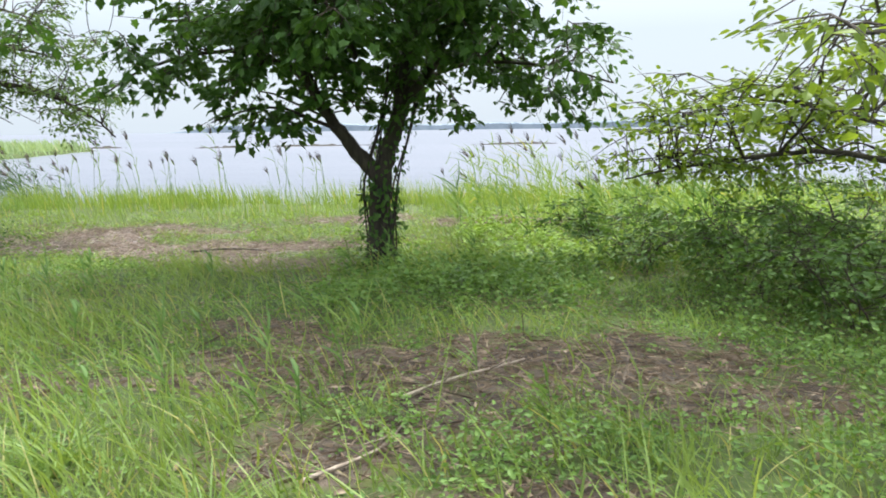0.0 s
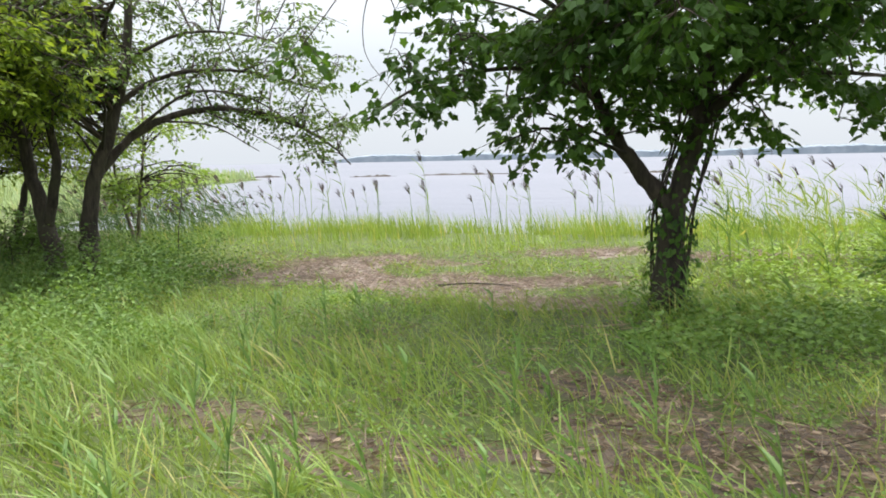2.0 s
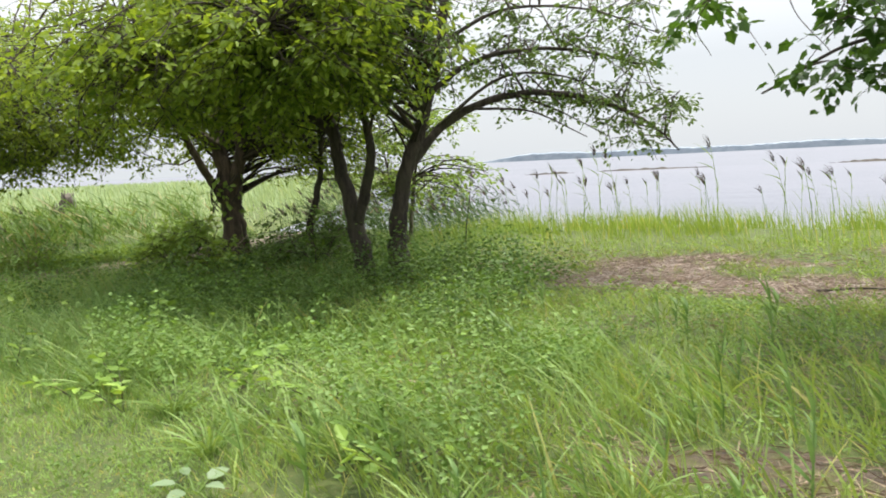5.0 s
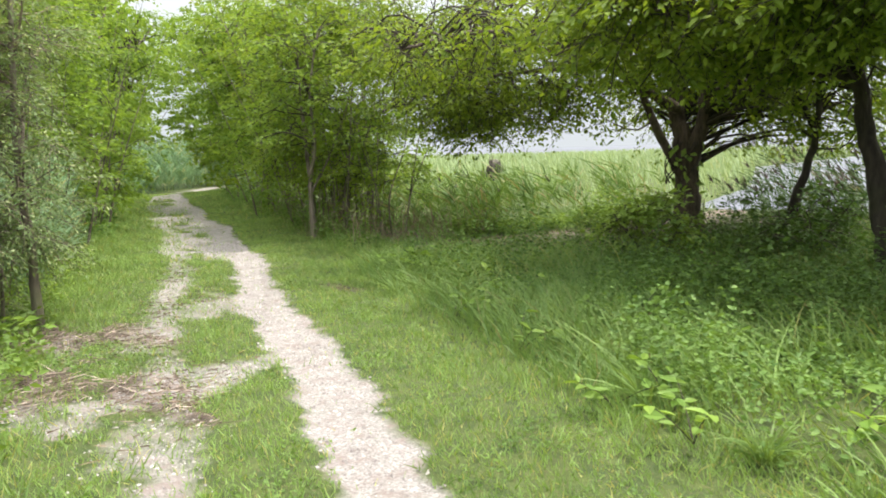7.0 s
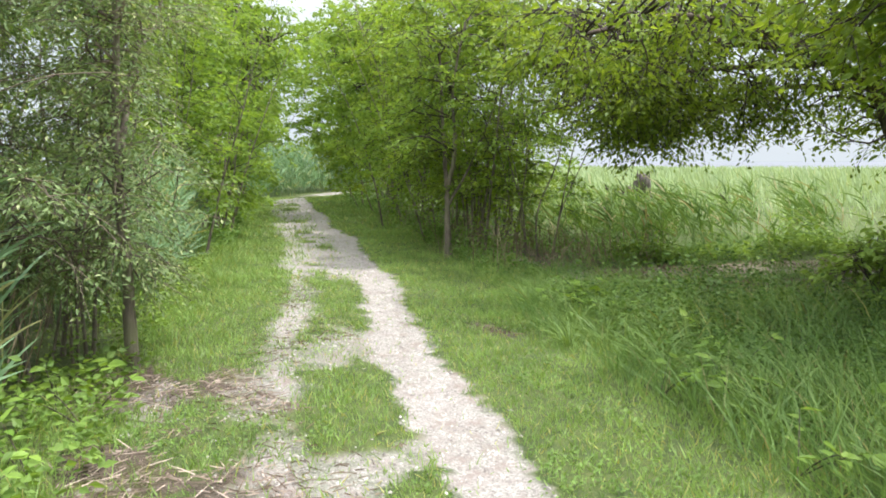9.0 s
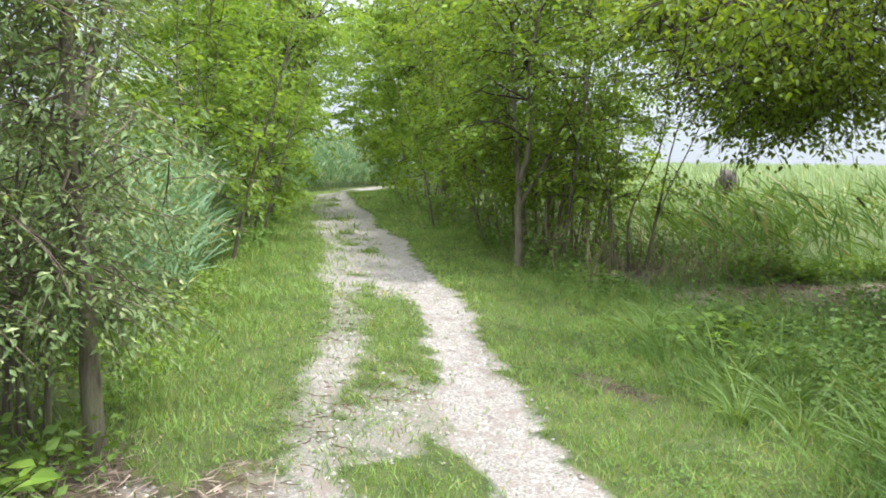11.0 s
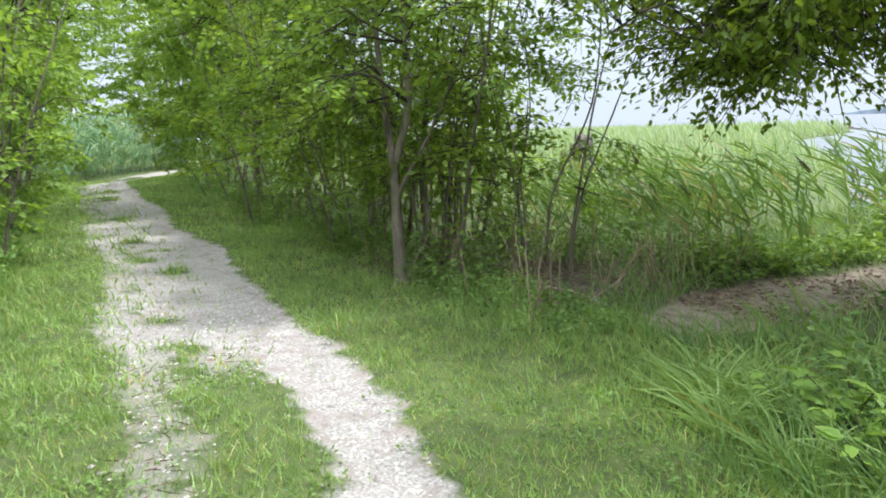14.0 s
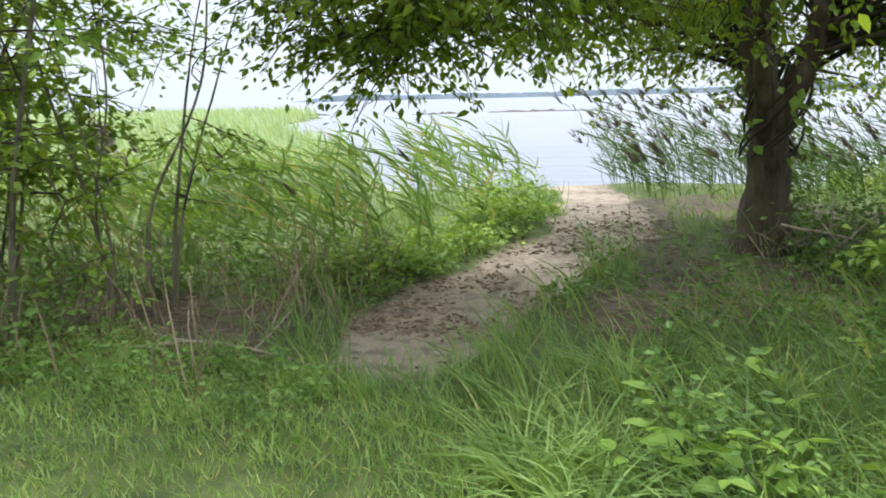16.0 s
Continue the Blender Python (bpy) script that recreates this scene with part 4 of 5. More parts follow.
# trees whose boughs meet over the path
for vx, side, seed in ((-24.2, -3.0, 61), (-25.5, 1.9, 62), (-31.0, -2.8, 63)):
    vy = float(track_edge(vx))
    k = 1 if side > 0 else -1
    b = lambda dx, d, z: (vx + dx, vy + 0.365 * -dx + d, z)
    tree("arching_tree", (vx, vy + side), [
        ([b(0, side, -0.1), b(-0.2, side - 0.1 * k, 1.2), b(-0.7, side - 0.5 * k, 2.6), b(-1.6, side - 1.2 * k, 4.0), b(-2.6, side - 2.0 * k, 5.2)], 0.075, 0.02),
        ([b(-0.1, side, 0.9), b(0.3, side - 0.2 * k, 2.2), b(0.5, side - 0.6 * k, 3.6), b(0.4, side - 1.0 * k, 5.0)], 0.05, 0.015),
        ([b(-0.2, side, 1.3), b(-1.0, side + 0.3 * k, 2.6), b(-1.6, side + 0.4 * k, 4.0)], 0.045, 0.015)],
        [(*b(-2.0, side - 1.5 * k, 4.6), 1.7, 1.3, 0.9, 1.4), (*b(-0.6, side - 0.8 * k, 3.7), 1.5, 1.2, 1.0, 1.2), (*b(-1.0, side, 5.4), 2.0, 1.8, 1.0, 1.0), (*b(0.2, side - 0.4 * k, 2.7), 1.1, 0.8, 0.7, 0.5)],
        95, "thin-trunked tree arching over the path", M_HEDGE, M_BARKGREY, RHOMB, 0.11, 90, 0.55, 0.4, 1.9, seed, sides=7, group="hedge by the path")

# silver-leaved shrubs and hedge on the other side
for q, (x, dd, r, h, n, mat, ls) in enumerate([(-13.6, -2.95, 0.95, 3.6, 150, 0, 0.048), (-14.9, -3.9, 1.1, 4.4, 140, 0, 0.048), (-12.7, -4.2, 1.0, 3.4, 75, 0, 0.05), (-19.8, -3.3, 1.3, 4.8, 115, 1, 0.09), (-22.0, -3.2, 1.6, 5.2, 120, 1, 0.095),
                                               (-24.8, -3.2, 1.8, 5.6, 90, 1, 0.11), (-28.0, -3.4, 2.2, 7.6, 95, 1, 0.13), (-31.6, -3.6, 2.5, 8.4, 90, 1, 0.15), (-36.0, -3.6, 2.6, 8.4, 80, 1, 0.17), (-17.2, -5.0, 1.9, 6.0, 115, 1, 0.10), (-15.6, -5.2, 1.3, 5.0, 70, 0, 0.055)]):
    y = float(track_edge(x)) + dd
    bush((x, y), r, h, n, (M_OLIVE, M_HEDGE)[mat], ("silver-leaved shrub with pale narrow leaves", "tall green hedge shrub beside the path")[mat], 90 + q,
         ls, 190 if mat == 0 else 84 if x > -23.5 else 110, LANCE if mat == 0 else RHOMB, 7, M_BARKGREY, ("silver_shrub", "hedge_shrub")[mat], 0.35, "shrub", "hedge by the path", 0.45, 0.55, 0.8)
ox, oy = -13.3, 3.02
tree("silver_tree", (ox, oy), [
    ([(ox, oy, -0.1), (ox + 0.03, oy, 0.7), (ox - 0.02, oy - 0.03, 1.5), (ox + 0.05, oy, 2.4), (ox - 0.1, oy + 0.1, 3.6)], 0.05, 0.02),
    ([(ox, oy, 1.6), (ox - 0.5, oy + 0.2, 2.3), (ox - 1.2, oy + 0.5, 2.7), (ox - 2.0, oy + 0.7, 2.9)], 0.028, 0.008)],
    [(ox - 0.1, oy, 2.6, 0.7, 0.5, 0.7, 1.0), (ox + 0.1, oy - 0.2, 1.3, 0.4, 0.3, 0.6, 0.35), (ox - 1.3, oy + 0.4, 2.9, 0.7, 0.5, 0.4, 0.8)],
    44, "grey-trunked small tree with silvery leaves beside the path", M_OLIVE, M_BARKGREY, LANCE, 0.044, 150, 0.32, 0.35, 0.4, 64, 9, 0.003)
for q, (x, y, r, h) in enumerate([(-41.5, 20.5, 2.4, 7.5), (-46.0, 14.5, 3.0, 10.0), (-42.0, 10.5, 2.6, 9.0), (-48, 19, 3.2, 11.0), (-44.0, 18.0, 2.8, 9.5)]):
    bush((x, y), r, h, 95, M_HEDGE, "tall green hedge shrub where the path bends", 120 + q, 0.18, 105, RHOMB, 6, M_BARKGREY, "hedge_shrub", 1.3, "shrub", "hedge by the path", 0.6, 0.55)


# ---------------------------------------------------------------- reeds
WIND = np.array([-1.0, 0.15, 0.0])


def reeds(name, at, height, label, material=None, plume=0.5, leaves_per=8, lean=0.25, leaf_len=0.42, dry=0.0, seed=1, leaf_w=0.022):
    """A stand of common reed: stalks, long leaves blown to one side, brown plumes."""
    rg = np.random.default_rng(seed)
    n = len(at)
    root = empty_at(name, float(at[:, 0].mean()), float(at[:, 1].mean()), float(at[:, 2].mean()), label, "reeds")
    H = height * rg.uniform(0.6, 1.15, n)
    bend = WIND * lean * rg.uniform(0.4, 1.5, n)[:, None] + rg.normal(size=(n, 3)) * [0.07, 0.07, 0]
    st, lf, pl = Soup(), Soup(), Soup()
    up = unit(rg.normal(size=(n, 3)) * [0.06, 0.06, 0] + [0, 0, 1])
    ribbons(st, at, up, H, 0.011, bend, 3, 0.35, rg)
    for k in range(leaves_per):
        f = rg.uniform(0.15, 0.98, n)
        p = at + up * (H * f)[:, None] + bend * (H * f * f)[:, None]
        w = unit(rg.normal(size=(n, 3)) * [0.7, 0.7, 0.1] + [0, 0, 1.0] + WIND * lean * 1.6)
        ribbons(lf, p, w, leaf_len * rg.uniform(0.6, 1.2, n), leaf_w * rg.uniform(0.7, 1.2, n), WIND * 0.35 * rg.uniform(0.3, 1.4, n)[:, None] + [0, 0, -0.22], 3, 0.7, rg)
    st.make("stem", M_DRY if dry else material, root)
    tagged(lf.make("foliage", material, root), kind="stuff")
    k = rg.random(n) < plume
    if k.any():
        p0, h0 = (at + up * H[:, None] + bend * H[:, None])[k], H[k]
        for _ in range(7):
            m = len(p0)
            ribbons(pl, p0 + rg.normal(size=(m, 3)) * 0.01 - [0, 0, 0.05], unit(rg.normal(size=(m, 3)) * 0.25 + [0, 0, 1] + WIND * 0.5), rg.uniform(0.10, 0.24, m), 0.022, WIND * 0.3 + [0, 0, -0.1], 2, 0.5, rg)
        tagged(pl.make("plume", M_PLUME, root), kind="stuff")
    for c in root.children:
        tagged(c, kind="stuff")
    return root


def tall_density(x, y):
    return (off_track(x, y) > 1.5) * step(vn(x, y, 1.4, 19), 0.42, 0.7) * (1 - 0.9 * bare_mask(x, y))


def free(x, y):
    return (1 - sand_mask(x, y)) * (1 - gravel_mask(x, y))


sandy_reeds = scatter(-18.8, -14.0, 10.2, 14.6, 430, lambda x, y: free(x, y) * (x < sand_line(y) - 0.72) * (0.25 + 0.75 * step(vn(x, y, 0.8, 3), 0.25, 0.7)))
reeds("reed_bed", sandy_reeds, np.interp(sandy_reeds[:, 0], [-18.8, -16.6, -15.0], [0.78, 0.85, 1.05]), "green wind-blown reeds beside the sandy way", M_REED4, 0.04, 9, 0.3, 0.46, seed=1, leaf_w=0.034)
# the two stands by the water use the backlit, darkened reed colour
reeds("reed_bed", scatter(-13.2, -8.6, 15.4, 17.6, 330, lambda x, y: free(x, y) * (0.3 + 0.7 * vn(x, y, 0.7, 4))), 1.2, "reeds with brown plumes at the waterline, darkened as if backlit", M_REED_BACKLIT, 0.5, 6, 0.4, 0.34, seed=2)
reeds("reed_bed", scatter(-13.0, -8.6, 13.9, 15.6, 300, lambda x, y: free(x, y) * (0.3 + 0.7 * vn(x, y, 0.7, 5))), 0.7, "short reeds before the waterline, darkened as if backlit", M_REED_BACKLIT, 0.4, 7, 0.35, 0.3, seed=3)
reeds("reed_bed", scatter(0.2, 4.5, 10.0, 15.5, 140, lambda x, y: 0.3 + 0.7 * vn(x, y, 0.8, 6)), 1.15, "upright reeds among meadow weeds", M_SHORE, 0.15, 7, 0.1, 0.36, seed=4)
reeds("reed_bed", scatter(-20.0, -14.9, 2.0, 5.6, 1900, lambda x, y: (np.abs(off_track(x, y) + 3.3) < 0.5) * (0.5 + 0.5 * vn(x, y, 0.6, 7))), 1.4, "blue-green reeds leaning over the path edge", M_REEDBLUE, 0.0, 9, 0.3, 0.55, seed=5, leaf_w=0.03)
reeds("reed_bed", scatter(-13.6, -10.5, 0.2, 2.2, 500, lambda x, y: (off_track(x, y) < -3.0) * 0.8), 1.5, "blue-green reeds behind the silver shrub", M_REEDBLUE, 0.0, 8, 0.3, 0.5, seed=6, leaf_w=0.03)
reeds("reed_bed", scatter(-44.0, -37.5, 11.0, 19.0, 1500, lambda x, y: (np.abs(off_track(x, y)) > 1.6) * (x < -38.5 - 0.2 * (y - 14)) * 0.9), 2.0, "pale blue-green reeds where the path bends", M_REEDBLUE, 0.0, 7, 0.25, 0.7, seed=7, leaf_w=0.05)
reeds("reed_bed", scatter(-36.0, -17.5, 11.5, 16.0, 700, lambda x, y: (off_track(x, y) > 3.6) * 0.8), 0.6, "green reeds behind the thicket", M_REED2, 0.0, 6, 0.25, 0.5, seed=8, leaf_w=0.03)


def dry_canes(at, height, seed, label):
    rg = np.random.default_rng(seed)
    n = len(at)
    s = Soup()
    ribbons(s, at, unit(rg.normal(size=(n, 3)) * [0.28, 0.28, 0] + [0, 0, 1]), height * rg.uniform(0.4, 1.2, n), 0.012, rg.normal(size=(n, 3)) * [0.15, 0.15, 0.05], 3, 0.3, rg)
    return tagged(s.make("dry_canes", M_DRY), label, "dead canes", kind="stuff")


dry_canes(scatter(-19.5, -12.0, 1.2, 4.6, 700, lambda x, y: (np.abs(off_track(x, y) + 3.55) < 0.6) * 0.8), 1.3, 3, "dry tan canes at the foot of the hedge")
dry_canes(scatter(-18.2, -15.3, 9.0, 10.8, 420, lambda x, y: free(x, y) * (0.3 + 0.7 * vn(x, y, 0.5, 55))), 0.6, 5, "dry tan stems beside the sandy way")
dry_canes(scatter(-26, -15.8, 8.0, 12.5, 900, lambda x, y: (np.abs(off_track(x, y) - 2.0) < 0.75) * 0.8), 0.8, 4, "dry tan stems at the foot of the thicket")


def part(name, soup, material, parent, label=""):
    """One mesh under its thing, which stands at the origin while it is built."""
    return soup.make(name, material, parent, False, label)


def plume_reed(height, n_leaves, seed, material, plume=True):
    rg = np.random.default_rng(seed)
    root = empty_at("plume_reed" if plume else "reed_shoot", 0, 0, 0, "tall single reed with narrow leaves and a brown plume" if plume else "young green reed shoot with blown narrow leaves", "reed", "single reeds" if plume else "reed shoots")
    bend = WIND * rg.uniform(0.02, 0.12) + rg.normal(size=3) * [0.04, 0.06, 0]
    up = np.array([0, 0, 1.0])
    st = Soup()
    f = np.linspace(0, 1, 7)[:, None]
    tube(st, up * height * f + bend * height * f * f, np.linspace(0.006, 0.003, 7), 4, 0, rg)
    stalk = part("stalk", st, material, root)
    for k in range(n_leaves):
        g = 0.18 + 0.75 * (k + rg.random()) / n_leaves
        lf = Soup()
        w = unit(np.array([rg.normal() * 0.4, rg.normal() * 0.5, 1.0]) + WIND * (0.15 if plume else 0.35))
        ribbons(lf, (up * height * g + bend * height * g * g)[None], w[None], height * rg.uniform(0.2, 0.3) if plume else height * rg.uniform(0.4, 0.65), 0.018 if plume else 0.024, (WIND * rg.uniform(0.05, 0.4) + [0, 0, -0.2])[None], 4, 0.7, rg)
        part("leaf", lf, material, stalk)
    if plume:
        pl = Soup()
        top = up * height + bend * height
        ribbons(pl, np.tile(top - [0, 0, 0.06], (16, 1)) + rg.normal(size=(16, 3)) * [0.006, 0.006, 0.03], unit(rg.normal(size=(16, 3)) * 0.22 + [0, 0, 1] + WIND * 0.3), rg.uniform(0.08, 0.2, 16), 0.014, WIND * 0.3 + [0, 0, -0.1], 2, 0.5, rg)
        part("plume", pl, M_PLUME, stalk, "brown feathery plume")
    return root


def strew(protos, places, seed, spin=30, lo=0.8, hi=1.2):
    """Places the first ones themselves, then copies."""
    rg = np.random.default_rng(seed)
    for q, (x, y) in enumerate(places):
        m = pose(float(x), float(y), float(gz(x, y)) - 0.01, rg.normal() * 4, rg.normal() * 4, rg.uniform(-spin, spin)) @ Matrix.Scale(rg.uniform(lo, hi), 4)
        if q < len(protos):
            protos[q].matrix_basis = m
        else:
            src = protos[q % len(protos)]
            copy_thing(src, m).scale = m.to_scale()


rg_p = np.random.default_rng(77)
shore_places = [(x, rg_p.uniform(14.2, 17.2)) for x in rg_p.uniform(-9.0, 7.5, 66)]
strew([plume_reed(1.15, 4, 1, M_SHORE_OB), plume_reed(0.95, 4, 2, M_REED_OB), plume_reed(1.3, 5, 3, M_SHORE_OB)], shore_places, 5)
strew([plume_reed(0.8, 9, 4, M_REED_OB, False), plume_reed(0.7, 8, 5, M_REED_OB, False)], [(x, rg_p.uniform(8.6, 12.0)) for x in rg_p.uniform(0.1, 4.0, 36)], 6)
shoots = [plume_reed(h, 7, 10 + q, M_REED_OB, False) for q, h in enumerate((0.36, 0.30, 0.42))]
strew(shoots, [(x, y) for x, y in zip(rg_p.uniform(-6.5, 0.6, 260), rg_p.uniform(3.4, 8.4, 260)) if tall_density(x, y) > 0.25 or rg_p.random() < 0.2][:66], 7)


def bramble(seed):
    """A low spray of broad light leaves."""
    rg = np.random.default_rng(seed)
    root = empty_at("bramble_spray", 0, 0, 0, "low bramble spray with broad light-green leaves", "bramble", "bramble sprays")
    for b in range(3):
        th = rg.uniform(0, 6.28)
        o = np.array([math.cos(th), math.sin(th), 0])
        P = np.stack([o * 0.28 * f + np.array([0, 0, 0.34 * f - 0.10 * f * f]) for f in np.linspace(0, 1, 6)])
        st = Soup()
        tube(st, P, np.linspace(0.005, 0.002, 6), 4, 0, rg)
        stem = part("stem", st, M_TWIG, root)
        for k in (2, 3, 4, 5, 5):
            lf = Soup()
            ax = unit(o * 0.4 + rg.normal(size=3) * [0.8, 0.8, 0.15])
            leaves(lf, OVATE, P[k][None], ax[None], unit(np.array([[0.0, 0.0, 1.0]]) + rg.normal(size=(1, 3)) * 0.35), np.array([rg.uniform(0.08, 0.13)]), rg)
            part("leaf", lf, M_BRAMBLE_OB, stem)
    return root


strew([bramble(1), bramble(2), bramble(3)], [(-13.5, 7.6), (-13.6, 7.4), (-13.4, 7.5), (-13.3, 7.65), (-13.25, 7.1), (-13.0, 7.3), (-13.45, 7.45), (-12.7, 7.2), (-12.9, 8.2), (-12.4, 8.5), (-11.7, 7.4), (-10.9, 5.95), (-10.5, 6.2), (-9.6, 5.5), (-8.3, 4.95), (-7.7, 4.8), (-8.0, 5.1), (-7.2, 5.3),
                                            (-11.0, 6.9), (-9.4, 6.6), (-6.4, 5.2), (-12.1, 2.6), (-11.5, 2.3), (-12.6, 2.5), (-10.9, 2.0), (-5.6, 4.4)], 8, 180, 0.8, 1.25)

# marsh: reed sea beyond the thicket
mp = scatter(-95, -15, 17, 100, 60000, lambda x, y: (y < shore_y(x) - 0.3) * np.clip(26 / (np.hypot(x + 14, y - 5)), 0, 1) * ~((x > -17.6) & (y > 18.4)))
s = Soup()
dist = np.hypot(mp[:, 0] + 14, mp[:, 1] - 5)
n = len(mp)
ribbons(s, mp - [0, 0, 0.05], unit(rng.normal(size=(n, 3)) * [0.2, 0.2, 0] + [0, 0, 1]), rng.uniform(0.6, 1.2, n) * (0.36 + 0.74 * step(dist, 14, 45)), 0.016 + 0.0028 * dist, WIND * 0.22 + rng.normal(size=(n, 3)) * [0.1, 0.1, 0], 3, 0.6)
# haze over the marsh comes from this pale leaf colour
tagged(s.make("marsh_reeds", M_MARSH_HAZED), "green reed marsh reaching into the lake, paled by haze in its colour", "reed marsh", kind="stuff")

# ---------------------------------------------------------------- grass and weeds
lawn = Soup()


def lawn_density(x, y):
    d = off_track(x, y)
    return ((d > -2.75) & (d < 1.75 + 0.5 * step(-x, 13.7, 14.3) + 0.5 * (vn(x, y, 0.8, 9) - 0.5))) * np.clip(1.05 - gravel_mask(x, y), 0, 1) ** 1.3 * (1 - 0.7 * bare_mask(x, y)) * (1 - sand_mask(x, y)) * (0.55 + 0.45 * vn(x, y, 0.3, 13))


for x0, x1, per, hh, ww in ((-12.5, -6.2, 2150, 0.072, 0.0075), (-16.5, -12.5, 2150, 0.072, 0.008), (-22, -16.5, 1600, 0.08, 0.011), (-38, -22, 600, 0.09, 0.02)):
    y0, y1 = float(track_edge(x1)) - 2.9, float(track_edge(x0)) + 2.2
    P = scatter(x0, x1, y0, y1, int(per * (x1 - x0) * (y1 - y0)), lawn_density)
    n = len(P)
    d = off_track(P[:, 0], P[:, 1])
    h = 0.8 * hh * rng.uniform(0.4, 1.5, n) * (0.75 + 1.0 * step(d, 0.7, 1.7) + 1.1 * step(-d, 1.7, 2.6) + 0.5 * (vn(P[:, 0], P[:, 1], 0.5, 14) - 0.4))
    ribbons(lawn, P, unit(rng.normal(size=(n, 3)) * [0.45, 0.45, 0] + [0, 0, 1]), h * (0.4 + 1.15 * vn(P[:, 0], P[:, 1], 0.2, 24)), ww * rng.uniform(0.7, 1.3, n), WIND * 0.15 + rng.normal(size=(n, 3)) * [0.3, 0.3, 0.1], 2)
tagged(lawn.make("short_grass", M_LAWN), "short green trodden grass beside and between the tracks", "grass", kind="stuff")

meadow = Soup()


def meadow_density(x, y):
    d = off_track(x, y)
    return (d > 1.15 + 0.8 * step(-x, 13.7, 14.3)) * (1 - 0.86 * bare_mask(x, y)) * free(x, y) * (0.3 + 0.7 * step(vn(x, y, 0.9, 15), 0.25, 0.65)) * (y < shore_y(x) - 1.0)


grove = Soup()
for x0, x1, y0, y1, per, lo, hi, w in ((-8, 4, 2.0, 9, 270, 0.07, 0.27, 0.011), (-16, -8, 4.8, 12, 480, 0.14, 0.42, 0.011), (-10, 8, 9, 13.6, 220, 0.06, 0.18, 0.014), (-16, -8, 12, 15, 220, 0.15, 0.35, 0.014)):
    P = scatter(x0, x1, y0, y1, int(per * (x1 - x0) * (y1 - y0)), meadow_density)
    n = len(P)
    h = rng.uniform(lo, hi, n) * (0.6 + 0.9 * vn(P[:, 0], P[:, 1], 1.3, 16))
    ribbons(grove if x1 == -8 else meadow, P, unit(rng.normal(size=(n, 3)) * [0.4, 0.4, 0] + [0, 0, 1] + WIND * 0.08), h, w * rng.uniform(0.7, 1.3, n), WIND * 0.2 + rng.normal(size=(n, 3)) * [0.4, 0.4, 0.1] + [0, 0, -0.1], 3)
tagged(meadow.make("meadow_grass", M_MEADOW), "uneven green meadow grass with dry blades", "grass", kind="stuff")
tagged(grove.make("grove_grass", M_GROVE), "long dark-green grass under the trees", "grass", kind="stuff")

shore = Soup()
P = scatter(-10, 9, 12.4, 18.0, 26000, lambda x, y: step(vn(x, y, 0.55, 17), 0.15, 0.75) * (0.25 + 0.75 * step(y, 13.2, 14.6)) * (1 - 0.8 * bare_mask(x, y)))
n = len(P)
ribbons(shore, P, unit(rng.normal(size=(n, 3)) * [0.12, 0.12, 0] + [0, 0, 1] + WIND * 0.05), rng.uniform(0.12, 0.6, n) * (0.55 + 0.7 * vn(P[:, 0], P[:, 1], 0.9, 18)), 0.016, WIND * 0.14 + rng.normal(size=(n, 3)) * [0.12, 0.12, 0], 3)
tagged(shore.make("shore_grass", M_SHORE), "pale yellow-green young reeds along the shore", "grass", kind="stuff")

tall = Soup()


P = np.concatenate([scatter(-7.5, 1.2, 2.4, 8.2, 6500, tall_density), scatter(-12, -7.5, 5.8, 10.0, 900, tall_density), scatter(-14.4, -11.6, 6.6, 10.0, 600, lambda x, y: free(x, y) * (off_track(x, y) > 1.3) * (0.2 + 0.5 * vn(x, y, 0.6, 35)))])
n = len(P)
ribbons(tall, P, unit(rng.normal(size=(n, 3)) * [0.25, 0.25, 0] + [0, 0, 1] + WIND * 0.12), rng.uniform(0.2, 0.55, n), rng.uniform(0.009, 0.02, n), WIND * 0.3 + rng.normal(size=(n, 3)) * [0.3, 0.3, 0.05] + [0, 0, -0.15], 4)
tagged(tall.make("tall_grass", M_MEADOW), "tall soft grass blown over by the wind", "grass", kind="stuff")


verge = Soup()
P = scatter(-10.5, -4.0, 3.2, 7.0, 5500, lambda x, y: (off_track(x, y) > 1.5) * step(vn(x, y, 0.7, 61), 0.3, 0.65))
n = len(P)
ribbons(verge, P, unit(rng.normal(size=(n, 3)) * [0.3, 0.3, 0] + [0, 0, 1] + WIND * 0.15), rng.uniform(0.25, 0.62, n) * (0.6 + 0.7 * vn(P[:, 0], P[:, 1], 0.6, 63)), rng.uniform(0.008, 0.017, n), WIND * 0.3 + rng.normal(size=(n, 3)) * [0.3, 0.3, 0.05] + [0, 0, -0.25], 4)
tagged(verge.make("verge_grass", M_TUSSOCK), "long pale green grass bent over in the verge", "grass", kind="stuff")


